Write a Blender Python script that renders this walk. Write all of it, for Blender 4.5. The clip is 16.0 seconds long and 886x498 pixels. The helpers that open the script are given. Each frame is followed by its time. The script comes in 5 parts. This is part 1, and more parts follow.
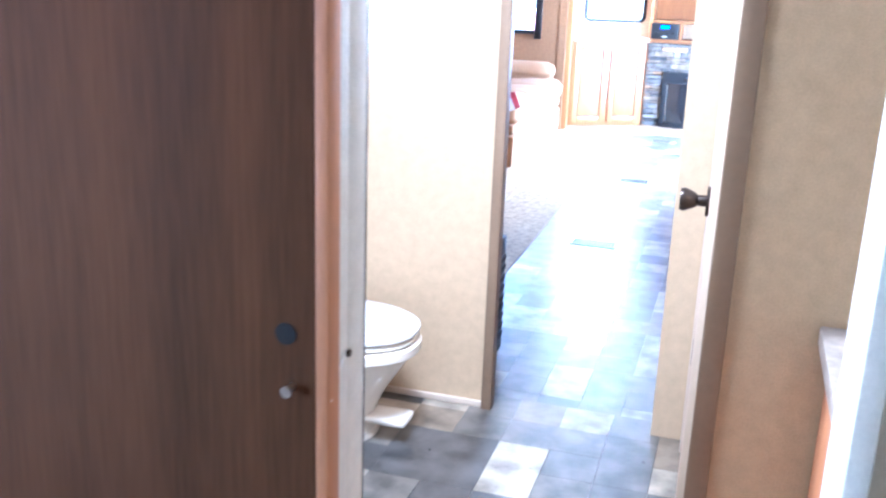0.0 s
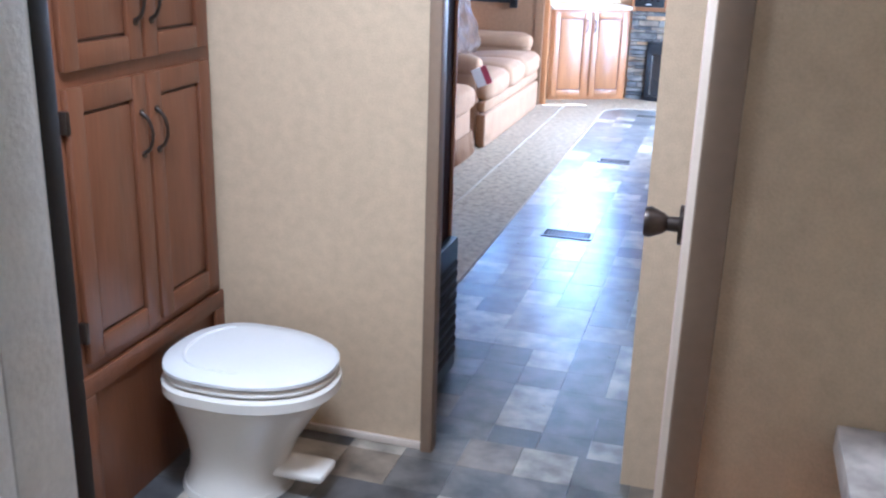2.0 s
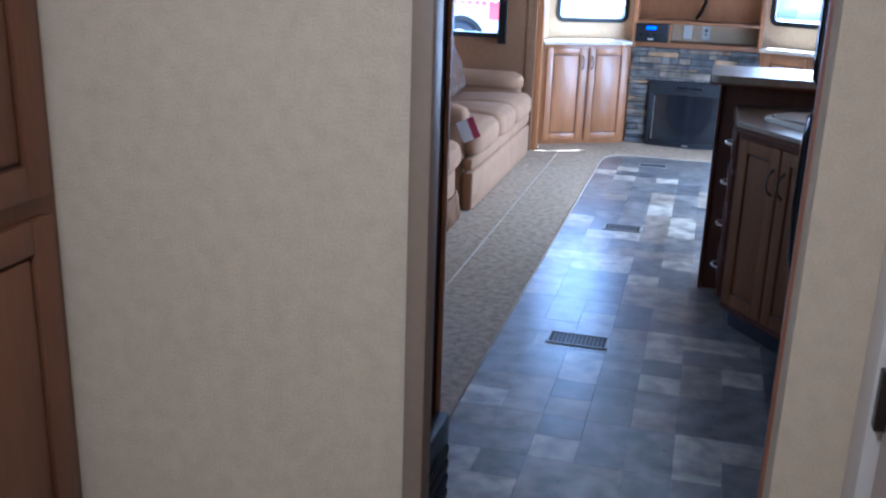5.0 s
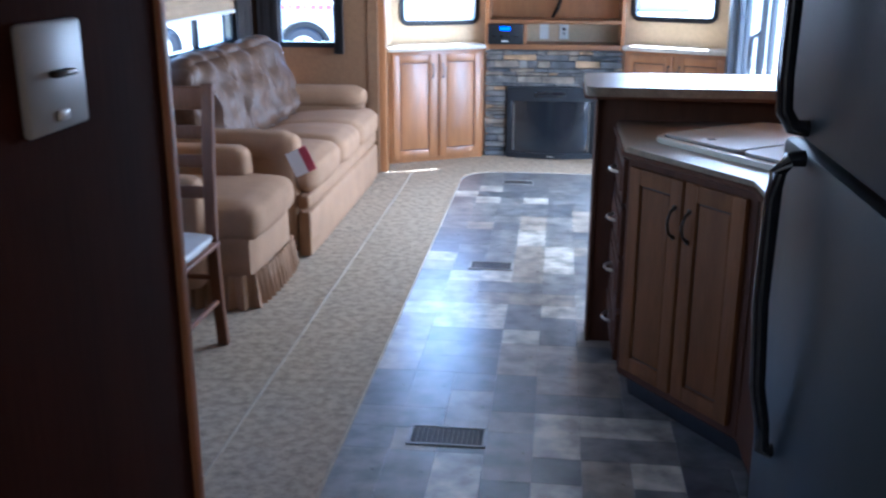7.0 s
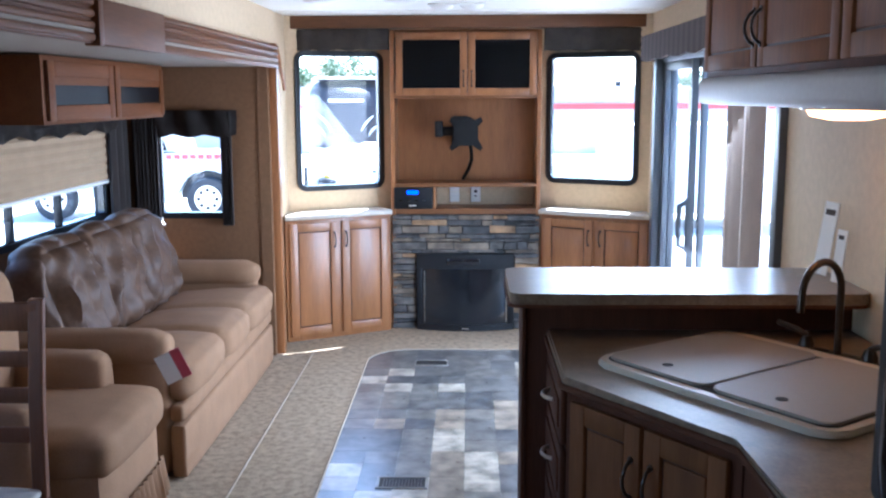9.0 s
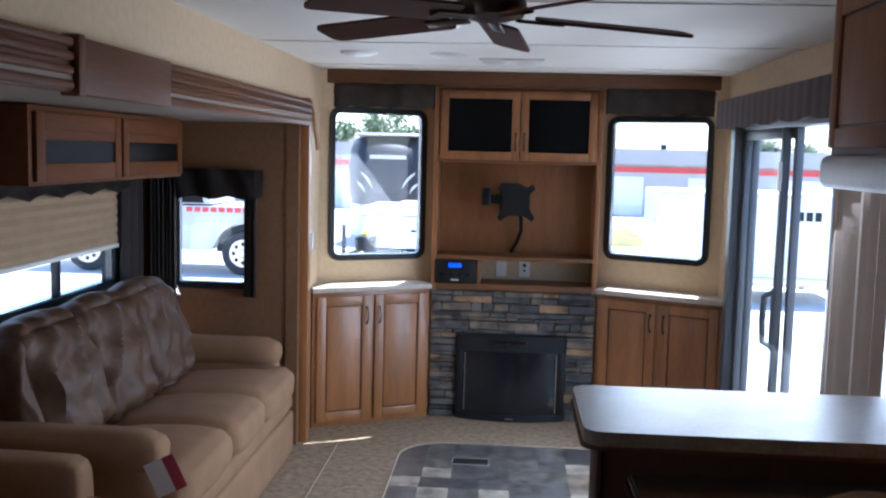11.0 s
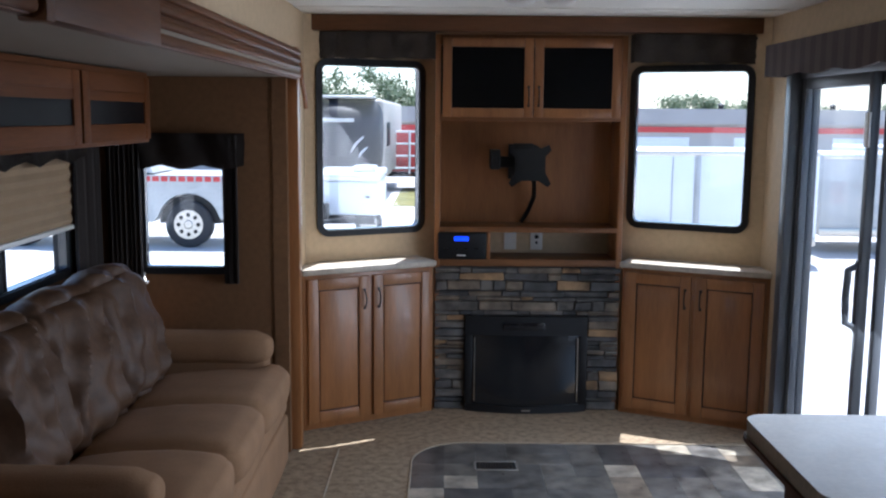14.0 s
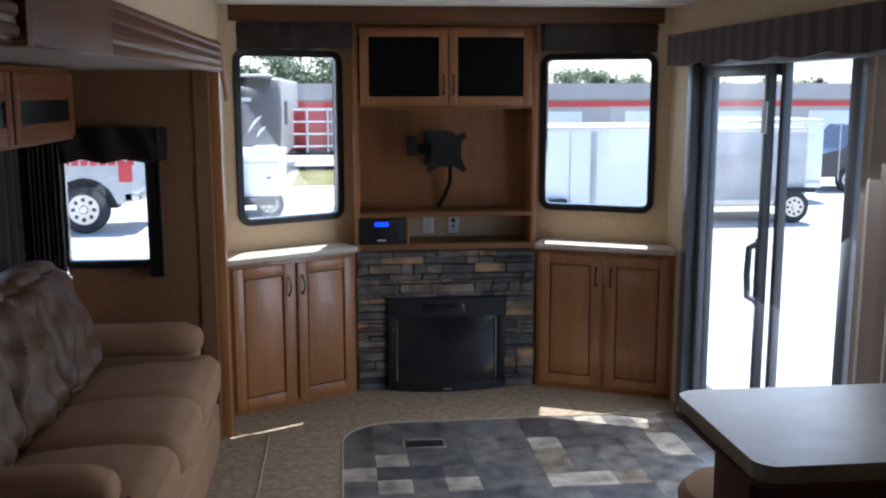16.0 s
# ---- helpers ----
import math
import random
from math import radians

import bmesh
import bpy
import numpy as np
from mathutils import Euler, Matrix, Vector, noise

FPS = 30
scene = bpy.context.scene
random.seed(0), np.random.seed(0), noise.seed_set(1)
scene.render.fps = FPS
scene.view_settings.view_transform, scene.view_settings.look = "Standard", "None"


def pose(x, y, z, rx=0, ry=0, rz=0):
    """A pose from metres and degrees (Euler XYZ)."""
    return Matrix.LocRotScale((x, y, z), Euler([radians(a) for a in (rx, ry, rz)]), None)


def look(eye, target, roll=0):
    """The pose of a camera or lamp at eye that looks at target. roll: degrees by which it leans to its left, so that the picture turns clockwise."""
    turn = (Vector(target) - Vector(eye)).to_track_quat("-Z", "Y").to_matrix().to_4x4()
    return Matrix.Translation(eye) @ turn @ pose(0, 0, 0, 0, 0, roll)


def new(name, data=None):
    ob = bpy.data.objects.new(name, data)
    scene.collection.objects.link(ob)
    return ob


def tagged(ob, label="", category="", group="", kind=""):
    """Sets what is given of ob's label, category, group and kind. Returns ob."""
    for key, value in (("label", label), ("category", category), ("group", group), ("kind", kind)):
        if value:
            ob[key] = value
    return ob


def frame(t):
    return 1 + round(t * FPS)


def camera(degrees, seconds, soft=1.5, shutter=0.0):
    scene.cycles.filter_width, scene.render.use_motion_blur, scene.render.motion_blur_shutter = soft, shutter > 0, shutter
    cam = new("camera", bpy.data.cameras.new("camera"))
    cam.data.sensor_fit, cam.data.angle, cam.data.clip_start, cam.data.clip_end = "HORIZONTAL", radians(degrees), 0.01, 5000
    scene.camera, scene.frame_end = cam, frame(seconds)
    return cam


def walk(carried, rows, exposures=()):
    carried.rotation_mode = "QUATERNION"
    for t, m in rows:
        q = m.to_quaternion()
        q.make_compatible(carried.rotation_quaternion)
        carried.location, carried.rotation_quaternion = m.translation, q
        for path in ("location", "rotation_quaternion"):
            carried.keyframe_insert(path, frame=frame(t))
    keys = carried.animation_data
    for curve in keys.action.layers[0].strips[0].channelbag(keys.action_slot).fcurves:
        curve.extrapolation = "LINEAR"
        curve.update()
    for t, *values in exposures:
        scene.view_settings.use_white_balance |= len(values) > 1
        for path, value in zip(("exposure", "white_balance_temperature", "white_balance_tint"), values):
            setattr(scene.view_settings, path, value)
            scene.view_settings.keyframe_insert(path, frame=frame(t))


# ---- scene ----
cam = camera(49.4, 16.0, soft=2.2, shutter=0.4)
PATH = [
    (0, (0.057, -0.901, 1.517), (-0.498, 0.934, 0.949), 2.1),
    (0.5, (0.106, -0.726, 1.492), (-0.449, 1.123, 0.968), 0.5),
    (1, (0.129, -0.57, 1.484), (-0.487, 1.261, 0.966), -0.6),
    (1.5, (0.127, -0.438, 1.479), (-0.491, 1.378, 0.912), -0.4),
    (2, (0.063, -0.345, 1.486), (-0.468, 1.479, 0.861), 1.7),
    (2.5, (-0.04, -0.191, 1.488), (-0.508, 1.647, 0.855), 4.3),
    (3, (-0.093, -0.018, 1.47), (-0.587, 1.811, 0.829), 2.6),
    (3.2, (-0.117, 0.062, 1.458), (-0.642, 1.882, 0.817), 1.6),
    (5.3, (-0.26, 0.719, 1.594), (-0.732, 2.574, 1.014), 2.0),
    (5.5, (-0.273, 0.795, 1.582), (-0.706, 2.663, 1.015), 2.1),
    (6, (-0.309, 1.063, 1.568), (-0.69, 2.947, 1.014), 0.3),
    (6.5, (-0.292, 1.361, 1.563), (-0.642, 3.249, 1.002), -1.7),
    (7, (-0.336, 1.591, 1.544), (-0.561, 3.489, 0.955), 0.1),
    (7.5, (-0.407, 1.777, 1.573), (-0.415, 3.668, 0.923), 3.3),
    (8, (-0.437, 1.971, 1.607), (-0.378, 3.899, 1.079), 3.1),
    (8.5, (-0.402, 2.164, 1.639), (-0.4, 4.126, 1.25), 1.2),
    (9, (-0.357, 2.327, 1.668), (-0.41, 4.302, 1.352), -0.2),
    (9.5, (-0.334, 2.506, 1.663), (-0.425, 4.481, 1.36), -0.6),
    (10, (-0.351, 2.67, 1.682), (-0.462, 4.647, 1.404), -0.0),
    (10.2, (-0.372, 2.738, 1.686), (-0.489, 4.72, 1.44), 0.6),
    (12.3, (-0.613, 3.32, 1.737), (-0.747, 5.307, 1.55), 1.8),
    (12.5, (-0.678, 3.35, 1.732), (-0.768, 5.337, 1.516), 2.0),
    (13, (-0.788, 3.443, 1.709), (-0.801, 5.423, 1.426), 2.4),
    (13.5, (-0.83, 3.591, 1.688), (-0.83, 5.571, 1.401), 1.7),
    (14, (-0.845, 3.746, 1.673), (-0.849, 5.727, 1.398), 0.5),
    (14.5, (-0.89, 3.77, 1.668), (-0.838, 5.747, 1.372), 0.0),
    (15, (-0.956, 3.705, 1.708), (-0.781, 5.671, 1.385), 0.3),
    (15.5, (-0.991, 3.635, 1.716), (-0.778, 5.595, 1.382), 0.3),
    (16, (-0.98, 3.612, 1.748), (-0.772, 5.575, 1.423), -0.1),
]
walk(cam, [(t, look(eye, target, roll)) for t, eye, target, roll in PATH],
     [(0, 5.5, 4250, 11), (0.5, 5.3, 4300, 11), (1, 4.88, 4350, 11), (1.5, 4.55, 4350, 11), (2, 4.25, 4350, 10), (2.5, 3.95, 4350, 9), (3.2, 3.5, 4350, 9), (5.3, 3.02, 4250, 9), (6, 2.92, 4300, 9), (6.5, 3.1, 4350, 9), (7, 3.26, 4500, 9), (8, 3.42, 4800, 10), (9, 2.87, 4750, 10), (10, 2.24, 4850, 10), (11, 1.74, 5100, 11), (12.3, 1.2, 5250, 11), (13, 1.1, 5300, 11), (14, 1.1, 5350, 11), (15, 1.2, 5400, 11), (16, 1.06, 5400, 11)])

# ---- light ----
world = bpy.data.worlds.new("sky")
scene.world = world
world.use_nodes = True
wn = world.node_tree.nodes
sky = wn.new("ShaderNodeTexSky")
sky.sky_type, sky.sun_disc = "NISHITA", False
sky.sun_elevation, sky.sun_rotation = radians(69), radians(14)
sky.air_density, sky.dust_density = 1.0, 0.6
world.node_tree.links.new(sky.outputs[0], wn["Background"].inputs[0])
wn["Background"].inputs[1].default_value = 0.15
sun = new("sun", bpy.data.lights.new("sun", "SUN"))
sun.data.energy, sun.data.angle, sun.data.color = 5.0, radians(0.5), (1.0, 0.95, 0.87)
sun.matrix_world = look((0, 0, 0), (-0.09, -0.36, -0.93))


def daylight_lamp(name, m, w, h, power, colour=(0.98, 0.98, 0.97)):
    """An area lamp that adds daylight, most of them at an opening."""
    d = bpy.data.lights.new(name, "AREA")
    d.shape, d.size, d.size_y, d.energy, d.color = "RECTANGLE", w, h, power, colour
    ob = new(name, d)
    ob.matrix_world = m
    return ob


# Unseen fill lamp below the closed ceiling; no roof vent is built.
daylight_lamp("bath_fill_light", look((-0.6, 0.85, 2.19), (-0.6, 0.85, 0)), 0.36, 0.36, 2.1, (1.0, 0.92, 0.82))
daylight_lamp("patio_door_light", look((0.97, 7.15, 1.0), (-0.4, 6.35, -0.25)), 2.0, 1.7, 21)
daylight_lamp("rear_window_light", look((-1.28, 9.16, 1.49), (-1.0, 7.5, 0.4)), 0.55, 0.85, 0.6)
daylight_lamp("rear_window_light", look((0.52, 9.16, 1.50), (0.1, 7.5, 0.4)), 0.55, 0.85, 0.6)
# Unseen fill lamp in an assumed bedroom window, brightening the doorway side.
daylight_lamp("bedroom_fill_light", look((-1.93, -1.5, 1.25), (0, -1.2, 1.0)), 0.38, 0.55, 0.8)

# ---- materials ----
def material(name, base, rough=0.6, var=0.12, scale=6.0, grain=60.0, bump=0.05, metal=0.0, stretch=(1, 1, 1), tint=None, island=0.0, coat=0.0, detail=6.0, spec=0.5):
    """A procedural surface: two scales of colour change, roughness change and a fine relief."""
    m = bpy.data.materials.new(name)
    m.use_nodes = True
    n, l = m.node_tree.nodes, m.node_tree.links
    b = n["Principled BSDF"]
    co = n.new("ShaderNodeTexCoord")
    mp = n.new("ShaderNodeMapping")
    mp.inputs["Scale"].default_value = stretch
    l.new(co.outputs["Object"], mp.inputs["Vector"])
    big, fine = n.new("ShaderNodeTexNoise"), n.new("ShaderNodeTexNoise")
    for t, s in ((big, scale), (fine, grain)):
        t.inputs["Scale"].default_value, t.inputs["Detail"].default_value = s, detail
        l.new(mp.outputs[0], t.inputs["Vector"])
    mix = n.new("ShaderNodeMix")
    mix.data_type = "RGBA"
    dark = tuple(c * (1 - var) for c in base)
    light = tint or tuple(min(1, c * (1 + var)) for c in base)
    mix.inputs[6].default_value, mix.inputs[7].default_value = (*dark, 1), (*light, 1)
    add = n.new("ShaderNodeMath")
    add.operation = "MULTIPLY_ADD"
    add.inputs[1].default_value, add.inputs[2].default_value = 0.6, 0.0
    l.new(big.outputs["Fac"], add.inputs[0])
    add2 = n.new("ShaderNodeMath")
    add2.operation = "MULTIPLY_ADD"
    add2.inputs[1].default_value = 0.4
    l.new(fine.outputs["Fac"], add2.inputs[0])
    l.new(add.outputs[0], add2.inputs[2])
    ramp = n.new("ShaderNodeMapRange")
    ramp.inputs[1].default_value, ramp.inputs[2].default_value = 0.3, 0.7
    l.new(add2.outputs[0], ramp.inputs[0])
    l.new(ramp.outputs[0], mix.inputs[0])
    out = mix.outputs[2]
    if island:
        inf = n.new("ShaderNodeObjectInfo")
        hs = n.new("ShaderNodeHueSaturation")
        mr = n.new("ShaderNodeMapRange")
        mr.inputs[3].default_value, mr.inputs[4].default_value = 1 - island, 1 + island
        l.new(inf.outputs["Random"], mr.inputs[0])
        l.new(mr.outputs[0], hs.inputs["Value"])
        l.new(out, hs.inputs["Color"])
        out = hs.outputs[0]
    l.new(out, b.inputs["Base Color"])
    rr = n.new("ShaderNodeMapRange")
    rr.inputs[3].default_value, rr.inputs[4].default_value = max(0.02, rough - 0.08), min(1, rough + 0.08)
    l.new(big.outputs["Fac"], rr.inputs[0])
    l.new(rr.outputs[0], b.inputs["Roughness"])
    b.inputs["Metallic"].default_value = metal
    b.inputs["Coat Weight"].default_value = coat
    b.inputs["Specular IOR Level"].default_value = spec
    if bump:
        bp = n.new("ShaderNodeBump")
        bp.inputs["Strength"].default_value, bp.inputs["Distance"].default_value = min(1, bump * 6), 0.004
        l.new(fine.outputs["Fac"], bp.inputs["Height"])
        l.new(bp.outputs[0], b.inputs["Normal"])
    return m


def pick_material(name, colours, rough=0.45, grain=40.0, bump=0.06):
    """Printed stone pieces: each object takes one of several colours, with mottling inside it."""
    m = material(name, (0.5, 0.5, 0.5), rough, 0.0, 9.0, grain, bump)
    n, l = m.node_tree.nodes, m.node_tree.links
    b = n["Principled BSDF"]
    inf, cr = n.new("ShaderNodeObjectInfo"), n.new("ShaderNodeValToRGB")
    cr.color_ramp.interpolation = "CONSTANT"
    e = cr.color_ramp.elements
    while len(e) > 1:
        e.remove(e[-1])
    e[0].position, e[0].color = 0, (*colours[0][1], 1)
    at = colours[0][0]
    for w, c in colours[1:]:
        k = e.new(at)
        k.color = (*c, 1)
        at += w
    l.new(inf.outputs["Random"], cr.inputs[0])
    co, ns, mr, hs = n.new("ShaderNodeTexCoord"), n.new("ShaderNodeTexNoise"), n.new("ShaderNodeMapRange"), n.new("ShaderNodeHueSaturation")
    ns.inputs["Scale"].default_value, ns.inputs["Detail"].default_value = 11, 9
    add = n.new("ShaderNodeVectorMath")
    add.operation = "ADD"
    l.new(co.outputs["Object"], add.inputs[0])
    l.new(inf.outputs["Location"], add.inputs[1])
    l.new(add.outputs[0], ns.inputs["Vector"])
    mr.inputs[1].default_value, mr.inputs[2].default_value, mr.inputs[3].default_value, mr.inputs[4].default_value = 0.34, 0.66, 0.5, 1.45
    l.new(ns.outputs["Fac"], mr.inputs[0])
    l.new(mr.outputs[0], hs.inputs["Value"])
    l.new(cr.outputs[0], hs.inputs["Color"])
    l.new(hs.outputs[0], b.inputs["Base Color"])
    return m


def glass(name, tint=(1, 1, 1), rough=0.0):
    m = bpy.data.materials.new(name)
    m.use_nodes = True
    n, l = m.node_tree.nodes, m.node_tree.links
    tr, gl, mx = n.new("ShaderNodeBsdfTransparent"), n.new("ShaderNodeBsdfGlossy"), n.new("ShaderNodeMixShader")
    tr.inputs[0].default_value, gl.inputs["Roughness"].default_value = (*tint, 1), rough
    mx.inputs[0].default_value = 0.035
    l.new(tr.outputs[0], mx.inputs[1])
    l.new(gl.outputs[0], mx.inputs[2])
    l.new(mx.outputs[0], n["Material Output"].inputs[0])
    return m


def emitter(name, colour, strength):
    m = bpy.data.materials.new(name)
    m.use_nodes = True
    b = m.node_tree.nodes["Principled BSDF"]
    b.inputs["Base Color"].default_value = (*colour, 1)
    b.inputs["Emission Color"].default_value, b.inputs["Emission Strength"].default_value = (*colour, 1), strength
    return m


WALL = material("wallpaper", (0.56, 0.425, 0.268), 0.75, 0.115, 30, 240, 0.06, detail=5, spec=0.3)
# Beige wallpaper darkened and reddened to carry the shade inside the slide-out.
WALL_SHADED = material("shaded_slide_wallpaper", (0.205, 0.108, 0.051), 0.75, 0.16, 38, 240, 0.05, spec=0.2)
JAMB = material("jamb_vinyl", (0.74, 0.72, 0.66), 0.6, 0.10, 30, 160, 0.05)
CREAM = material("cream_panel", (0.62, 0.52, 0.41), 0.55, 0.06, 4, 120, 0.02)
CEIL = material("ceiling_panel", (0.80, 0.77, 0.70), 0.7, 0.05, 3, 150, 0.04)
OAK = material("honey_wood", (0.32, 0.136, 0.046), 0.38, 0.28, 2.5, 22, 0.03, stretch=(5, 5, 0.5), coat=0.15)
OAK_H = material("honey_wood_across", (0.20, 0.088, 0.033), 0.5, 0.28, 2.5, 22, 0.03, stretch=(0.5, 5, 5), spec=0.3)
# Honey wood in a darker tone, standing in for shade on the header.
FASCIA_SHADED = material("shaded_ribbed_header_wood", (0.125, 0.050, 0.019), 0.48, 0.28, 2.5, 22, 0.02, stretch=(5, 0.5, 5), spec=0.12)
DARKWOOD = material("dark_wood", (0.074, 0.027, 0.013), 0.68, 0.3, 2.5, 24, 0.03, stretch=(5, 5, 0.4), spec=0.15)
DOORWOOD = material("brown_door_skin", (0.098, 0.040, 0.0155), 0.7, 0.38, 2.0, 26, 0.02, stretch=(6, 6, 0.35), spec=0.2)
ORANGEWOOD = material("raw_edge_wood", (0.48, 0.21, 0.09), 0.55, 0.2, 3, 40, 0.03, stretch=(6, 6, 0.5))
TOP = material("laminate_counter", (0.15, 0.105, 0.066), 0.34, 0.4, 22, 90, 0.01, tint=(0.24, 0.175, 0.115), spec=0.45)
PALETOP = material("laminate_sill", (0.55, 0.48, 0.38), 0.4, 0.2, 20, 80, 0.01)
BLACK = material("black_plastic", (0.013, 0.013, 0.014), 0.45, 0.2, 20, 120, 0.01, spec=0.3)
GLOSSBLACK = material("gloss_black", (0.012, 0.012, 0.014), 0.12, 0.15, 8, 90, 0.0, coat=0.4)
SCREEN = material("black_glass_screen", (0.012, 0.013, 0.015), 0.14, 0.05, 4, 60, 0.0, coat=0.3)
METAL = material("brushed_metal", (0.55, 0.52, 0.48), 0.3, 0.1, 30, 200, 0.01, metal=1.0)
BRONZE = material("dark_bronze", (0.06, 0.045, 0.035), 0.32, 0.2, 30, 120, 0.01, metal=0.8)
WHITEPL = material("white_plastic", (0.78, 0.76, 0.72), 0.35, 0.03, 10, 100, 0.0)
CERAMIC = material("toilet_plastic", (0.76, 0.70, 0.60), 0.18, 0.03, 5, 60, 0.0, coat=0.3)
CARPET = material("carpet", (0.325, 0.245, 0.160), 0.95, 0.48, 26, 260, 0.17, detail=10, spec=0.1)
BINDING = material("carpet_binding", (0.32, 0.25, 0.17), 0.9, 0.2, 20, 200, 0.1)
SUEDE = material("tan_microfibre", (0.30, 0.176, 0.096), 0.9, 0.16, 7, 160, 0.05, spec=0.15)
LEATHER = material("brown_satin_upholstery", (0.085, 0.042, 0.021), 0.56, 0.25, 5, 40, 0.05, tint=(0.128, 0.068, 0.034), spec=0.4)
DRAPE = material("dark_drape", (0.035, 0.026, 0.022), 0.8, 0.25, 8, 160, 0.06)
VALANCE = material("valance_fabric", (0.032, 0.026, 0.024), 0.8, 0.4, 9, 120, 0.05, tint=(0.07, 0.056, 0.046), spec=0.2)
SHADE = material("pleated_shade", (0.37, 0.26, 0.155), 0.85, 0.1, 10, 180, 0.03)
CURTAIN = material("beige_curtain", (0.50, 0.42, 0.36), 0.85, 0.1, 8, 180, 0.03)
TILE = pick_material("slate_print_vinyl", [(0.29, (0.118, 0.110, 0.099)), (0.22, (0.148, 0.134, 0.114)), (0.15, (0.205, 0.165, 0.12)), (0.17, (0.080, 0.077, 0.074)), (0.17, (0.35, 0.305, 0.235))], 0.30, 50, 0.02)
TILE.node_tree.nodes["Principled BSDF"].inputs["Coat Weight"].default_value = 0.35
TILE.node_tree.nodes["Principled BSDF"].inputs["Coat Roughness"].default_value = 0.28
GROUT = material("vinyl_backing", (0.085, 0.08, 0.076), 0.5, 0.2, 20, 90, 0.03)
STONE = pick_material("ledge_stone", [(0.34, (0.092, 0.086, 0.080)), (0.25, (0.13, 0.116, 0.100)), (0.14, (0.18, 0.14, 0.10)), (0.15, (0.062, 0.060, 0.060)), (0.12, (0.31, 0.19, 0.095))], 0.75, 30, 0.16)
ALU = material("bronze_aluminium", (0.085, 0.088, 0.095), 0.38, 0.1, 12, 120, 0.0)
MORTAR = material("stone_backing", (0.035, 0.032, 0.03), 0.9, 0.2, 20, 90, 0.05)
GLASS = glass("window_glass")
TINTED = glass("tinted_glass", (0.86, 0.90, 0.92))
LAMP = emitter("lamp_glow", (1.0, 0.42, 0.12), 1.4)
DISPLAY = emitter("blue_display", (0.02, 0.06, 1.0), 0.7)
CONCRETE = material("yard_concrete", (0.52, 0.50, 0.465), 0.9, 0.12, 0.25, 9, 0.05)
TYRE = material("tyre_rubber", (0.03, 0.03, 0.032), 0.8, 0.2, 10, 60, 0.05)
WHITEPAINT = material("white_vehicle_paint", (0.76, 0.77, 0.78), 0.3, 0.05, 1, 30, 0.0, coat=0.3)
GREYPAINT = material("silver_vehicle_paint", (0.48, 0.48, 0.47), 0.35, 0.3, 1.2, 30, 0.0, tint=(0.66, 0.64, 0.60))
DARKPAINT = material("black_vehicle_paint", (0.02, 0.02, 0.024), 0.25, 0.2, 2, 30, 0.0, coat=0.4)
REDPAINT = material("red_paint", (0.50, 0.05, 0.05), 0.5, 0.15, 2, 40, 0.0)
SIDING = material("grey_siding", (0.42, 0.40, 0.38), 0.8, 0.12, 1, 20, 0.04)
ROOFING = material("roof_sheet", (0.36, 0.34, 0.33), 0.7, 0.12, 0.6, 20, 0.04)
LEAF = material("leaves", (0.08, 0.12, 0.045), 0.6, 0.4, 1.5, 15, 0.0, tint=(0.15, 0.20, 0.08))
BARK = material("bark", (0.11, 0.085, 0.06), 0.9, 0.3, 6, 40, 0.15)
GLAZE = material("dark_glaze", (0.05, 0.022, 0.012), 0.5, 0.2, 12, 60, 0.0)
TAG_RED = material("red_card", (0.42, 0.05, 0.08), 0.5, 0.1, 20, 90, 0.0)


# ---- building blocks ----
def box(bm, x0, x1, y0, y1, z0, z1, bevel=0.0, seg=2):
    r = bmesh.ops.create_cube(bm, size=1.0)
    vs = r["verts"]
    for v in vs:
        v.co = Vector(((x0 + x1) / 2 + v.co.x * (x1 - x0), (y0 + y1) / 2 + v.co.y * (y1 - y0), (z0 + z1) / 2 + v.co.z * (z1 - z0)))
    if bevel:
        es = list({e for v in vs for e in v.link_edges})
        bmesh.ops.bevel(bm, geom=es, offset=bevel, segments=seg, affect="EDGES", profile=0.5)
    return bm


def boxed(*a, **k):
    return box(bmesh.new(), *a, **k)


def tube(bm, pts, r, n=8, cap=True):
    """A round bar along a line of points; r is one radius or one for each point."""
    pts = [Vector(p) for p in pts]
    rings = []
    up = Vector((0.31, 0.22, 0.92)).normalized()
    for i, p in enumerate(pts):
        d = (pts[min(i + 1, len(pts) - 1)] - pts[max(i - 1, 0)]).normalized()
        a = d.cross(up)
        if a.length < 0.1:
            a = d.cross(Vector((1, 0, 0)))
        a.normalize()
        b = d.cross(a)
        rad = r[i] if isinstance(r, (list, tuple)) else r
        rings.append([bm.verts.new(p + a * (rad * math.cos(2 * math.pi * k / n)) + b * (rad * math.sin(2 * math.pi * k / n))) for k in range(n)])
    for q, w in zip(rings, rings[1:]):
        for k in range(n):
            bm.faces.new((q[k], q[(k + 1) % n], w[(k + 1) % n], w[k]))
    if cap:
        bm.faces.new(rings[0])
        bm.faces.new(rings[-1][::-1])
    return bm


def lathe(bm, prof, cx=0.0, cy=0.0, n=24, sx=1.0, sy=1.0):
    """A turned shape about a standing axis from (radius, z) pairs."""
    rings = [[bm.verts.new((cx + sx * r * math.cos(2 * math.pi * k / n), cy + sy * r * math.sin(2 * math.pi * k / n), z)) for k in range(n)] for r, z in prof]
    for q, w in zip(rings, rings[1:]):
        for k in range(n):
            bm.faces.new((q[k], q[(k + 1) % n], w[(k + 1) % n], w[k]))
    bm.faces.new(rings[0][::-1])
    bm.faces.new(rings[-1])
    return bm


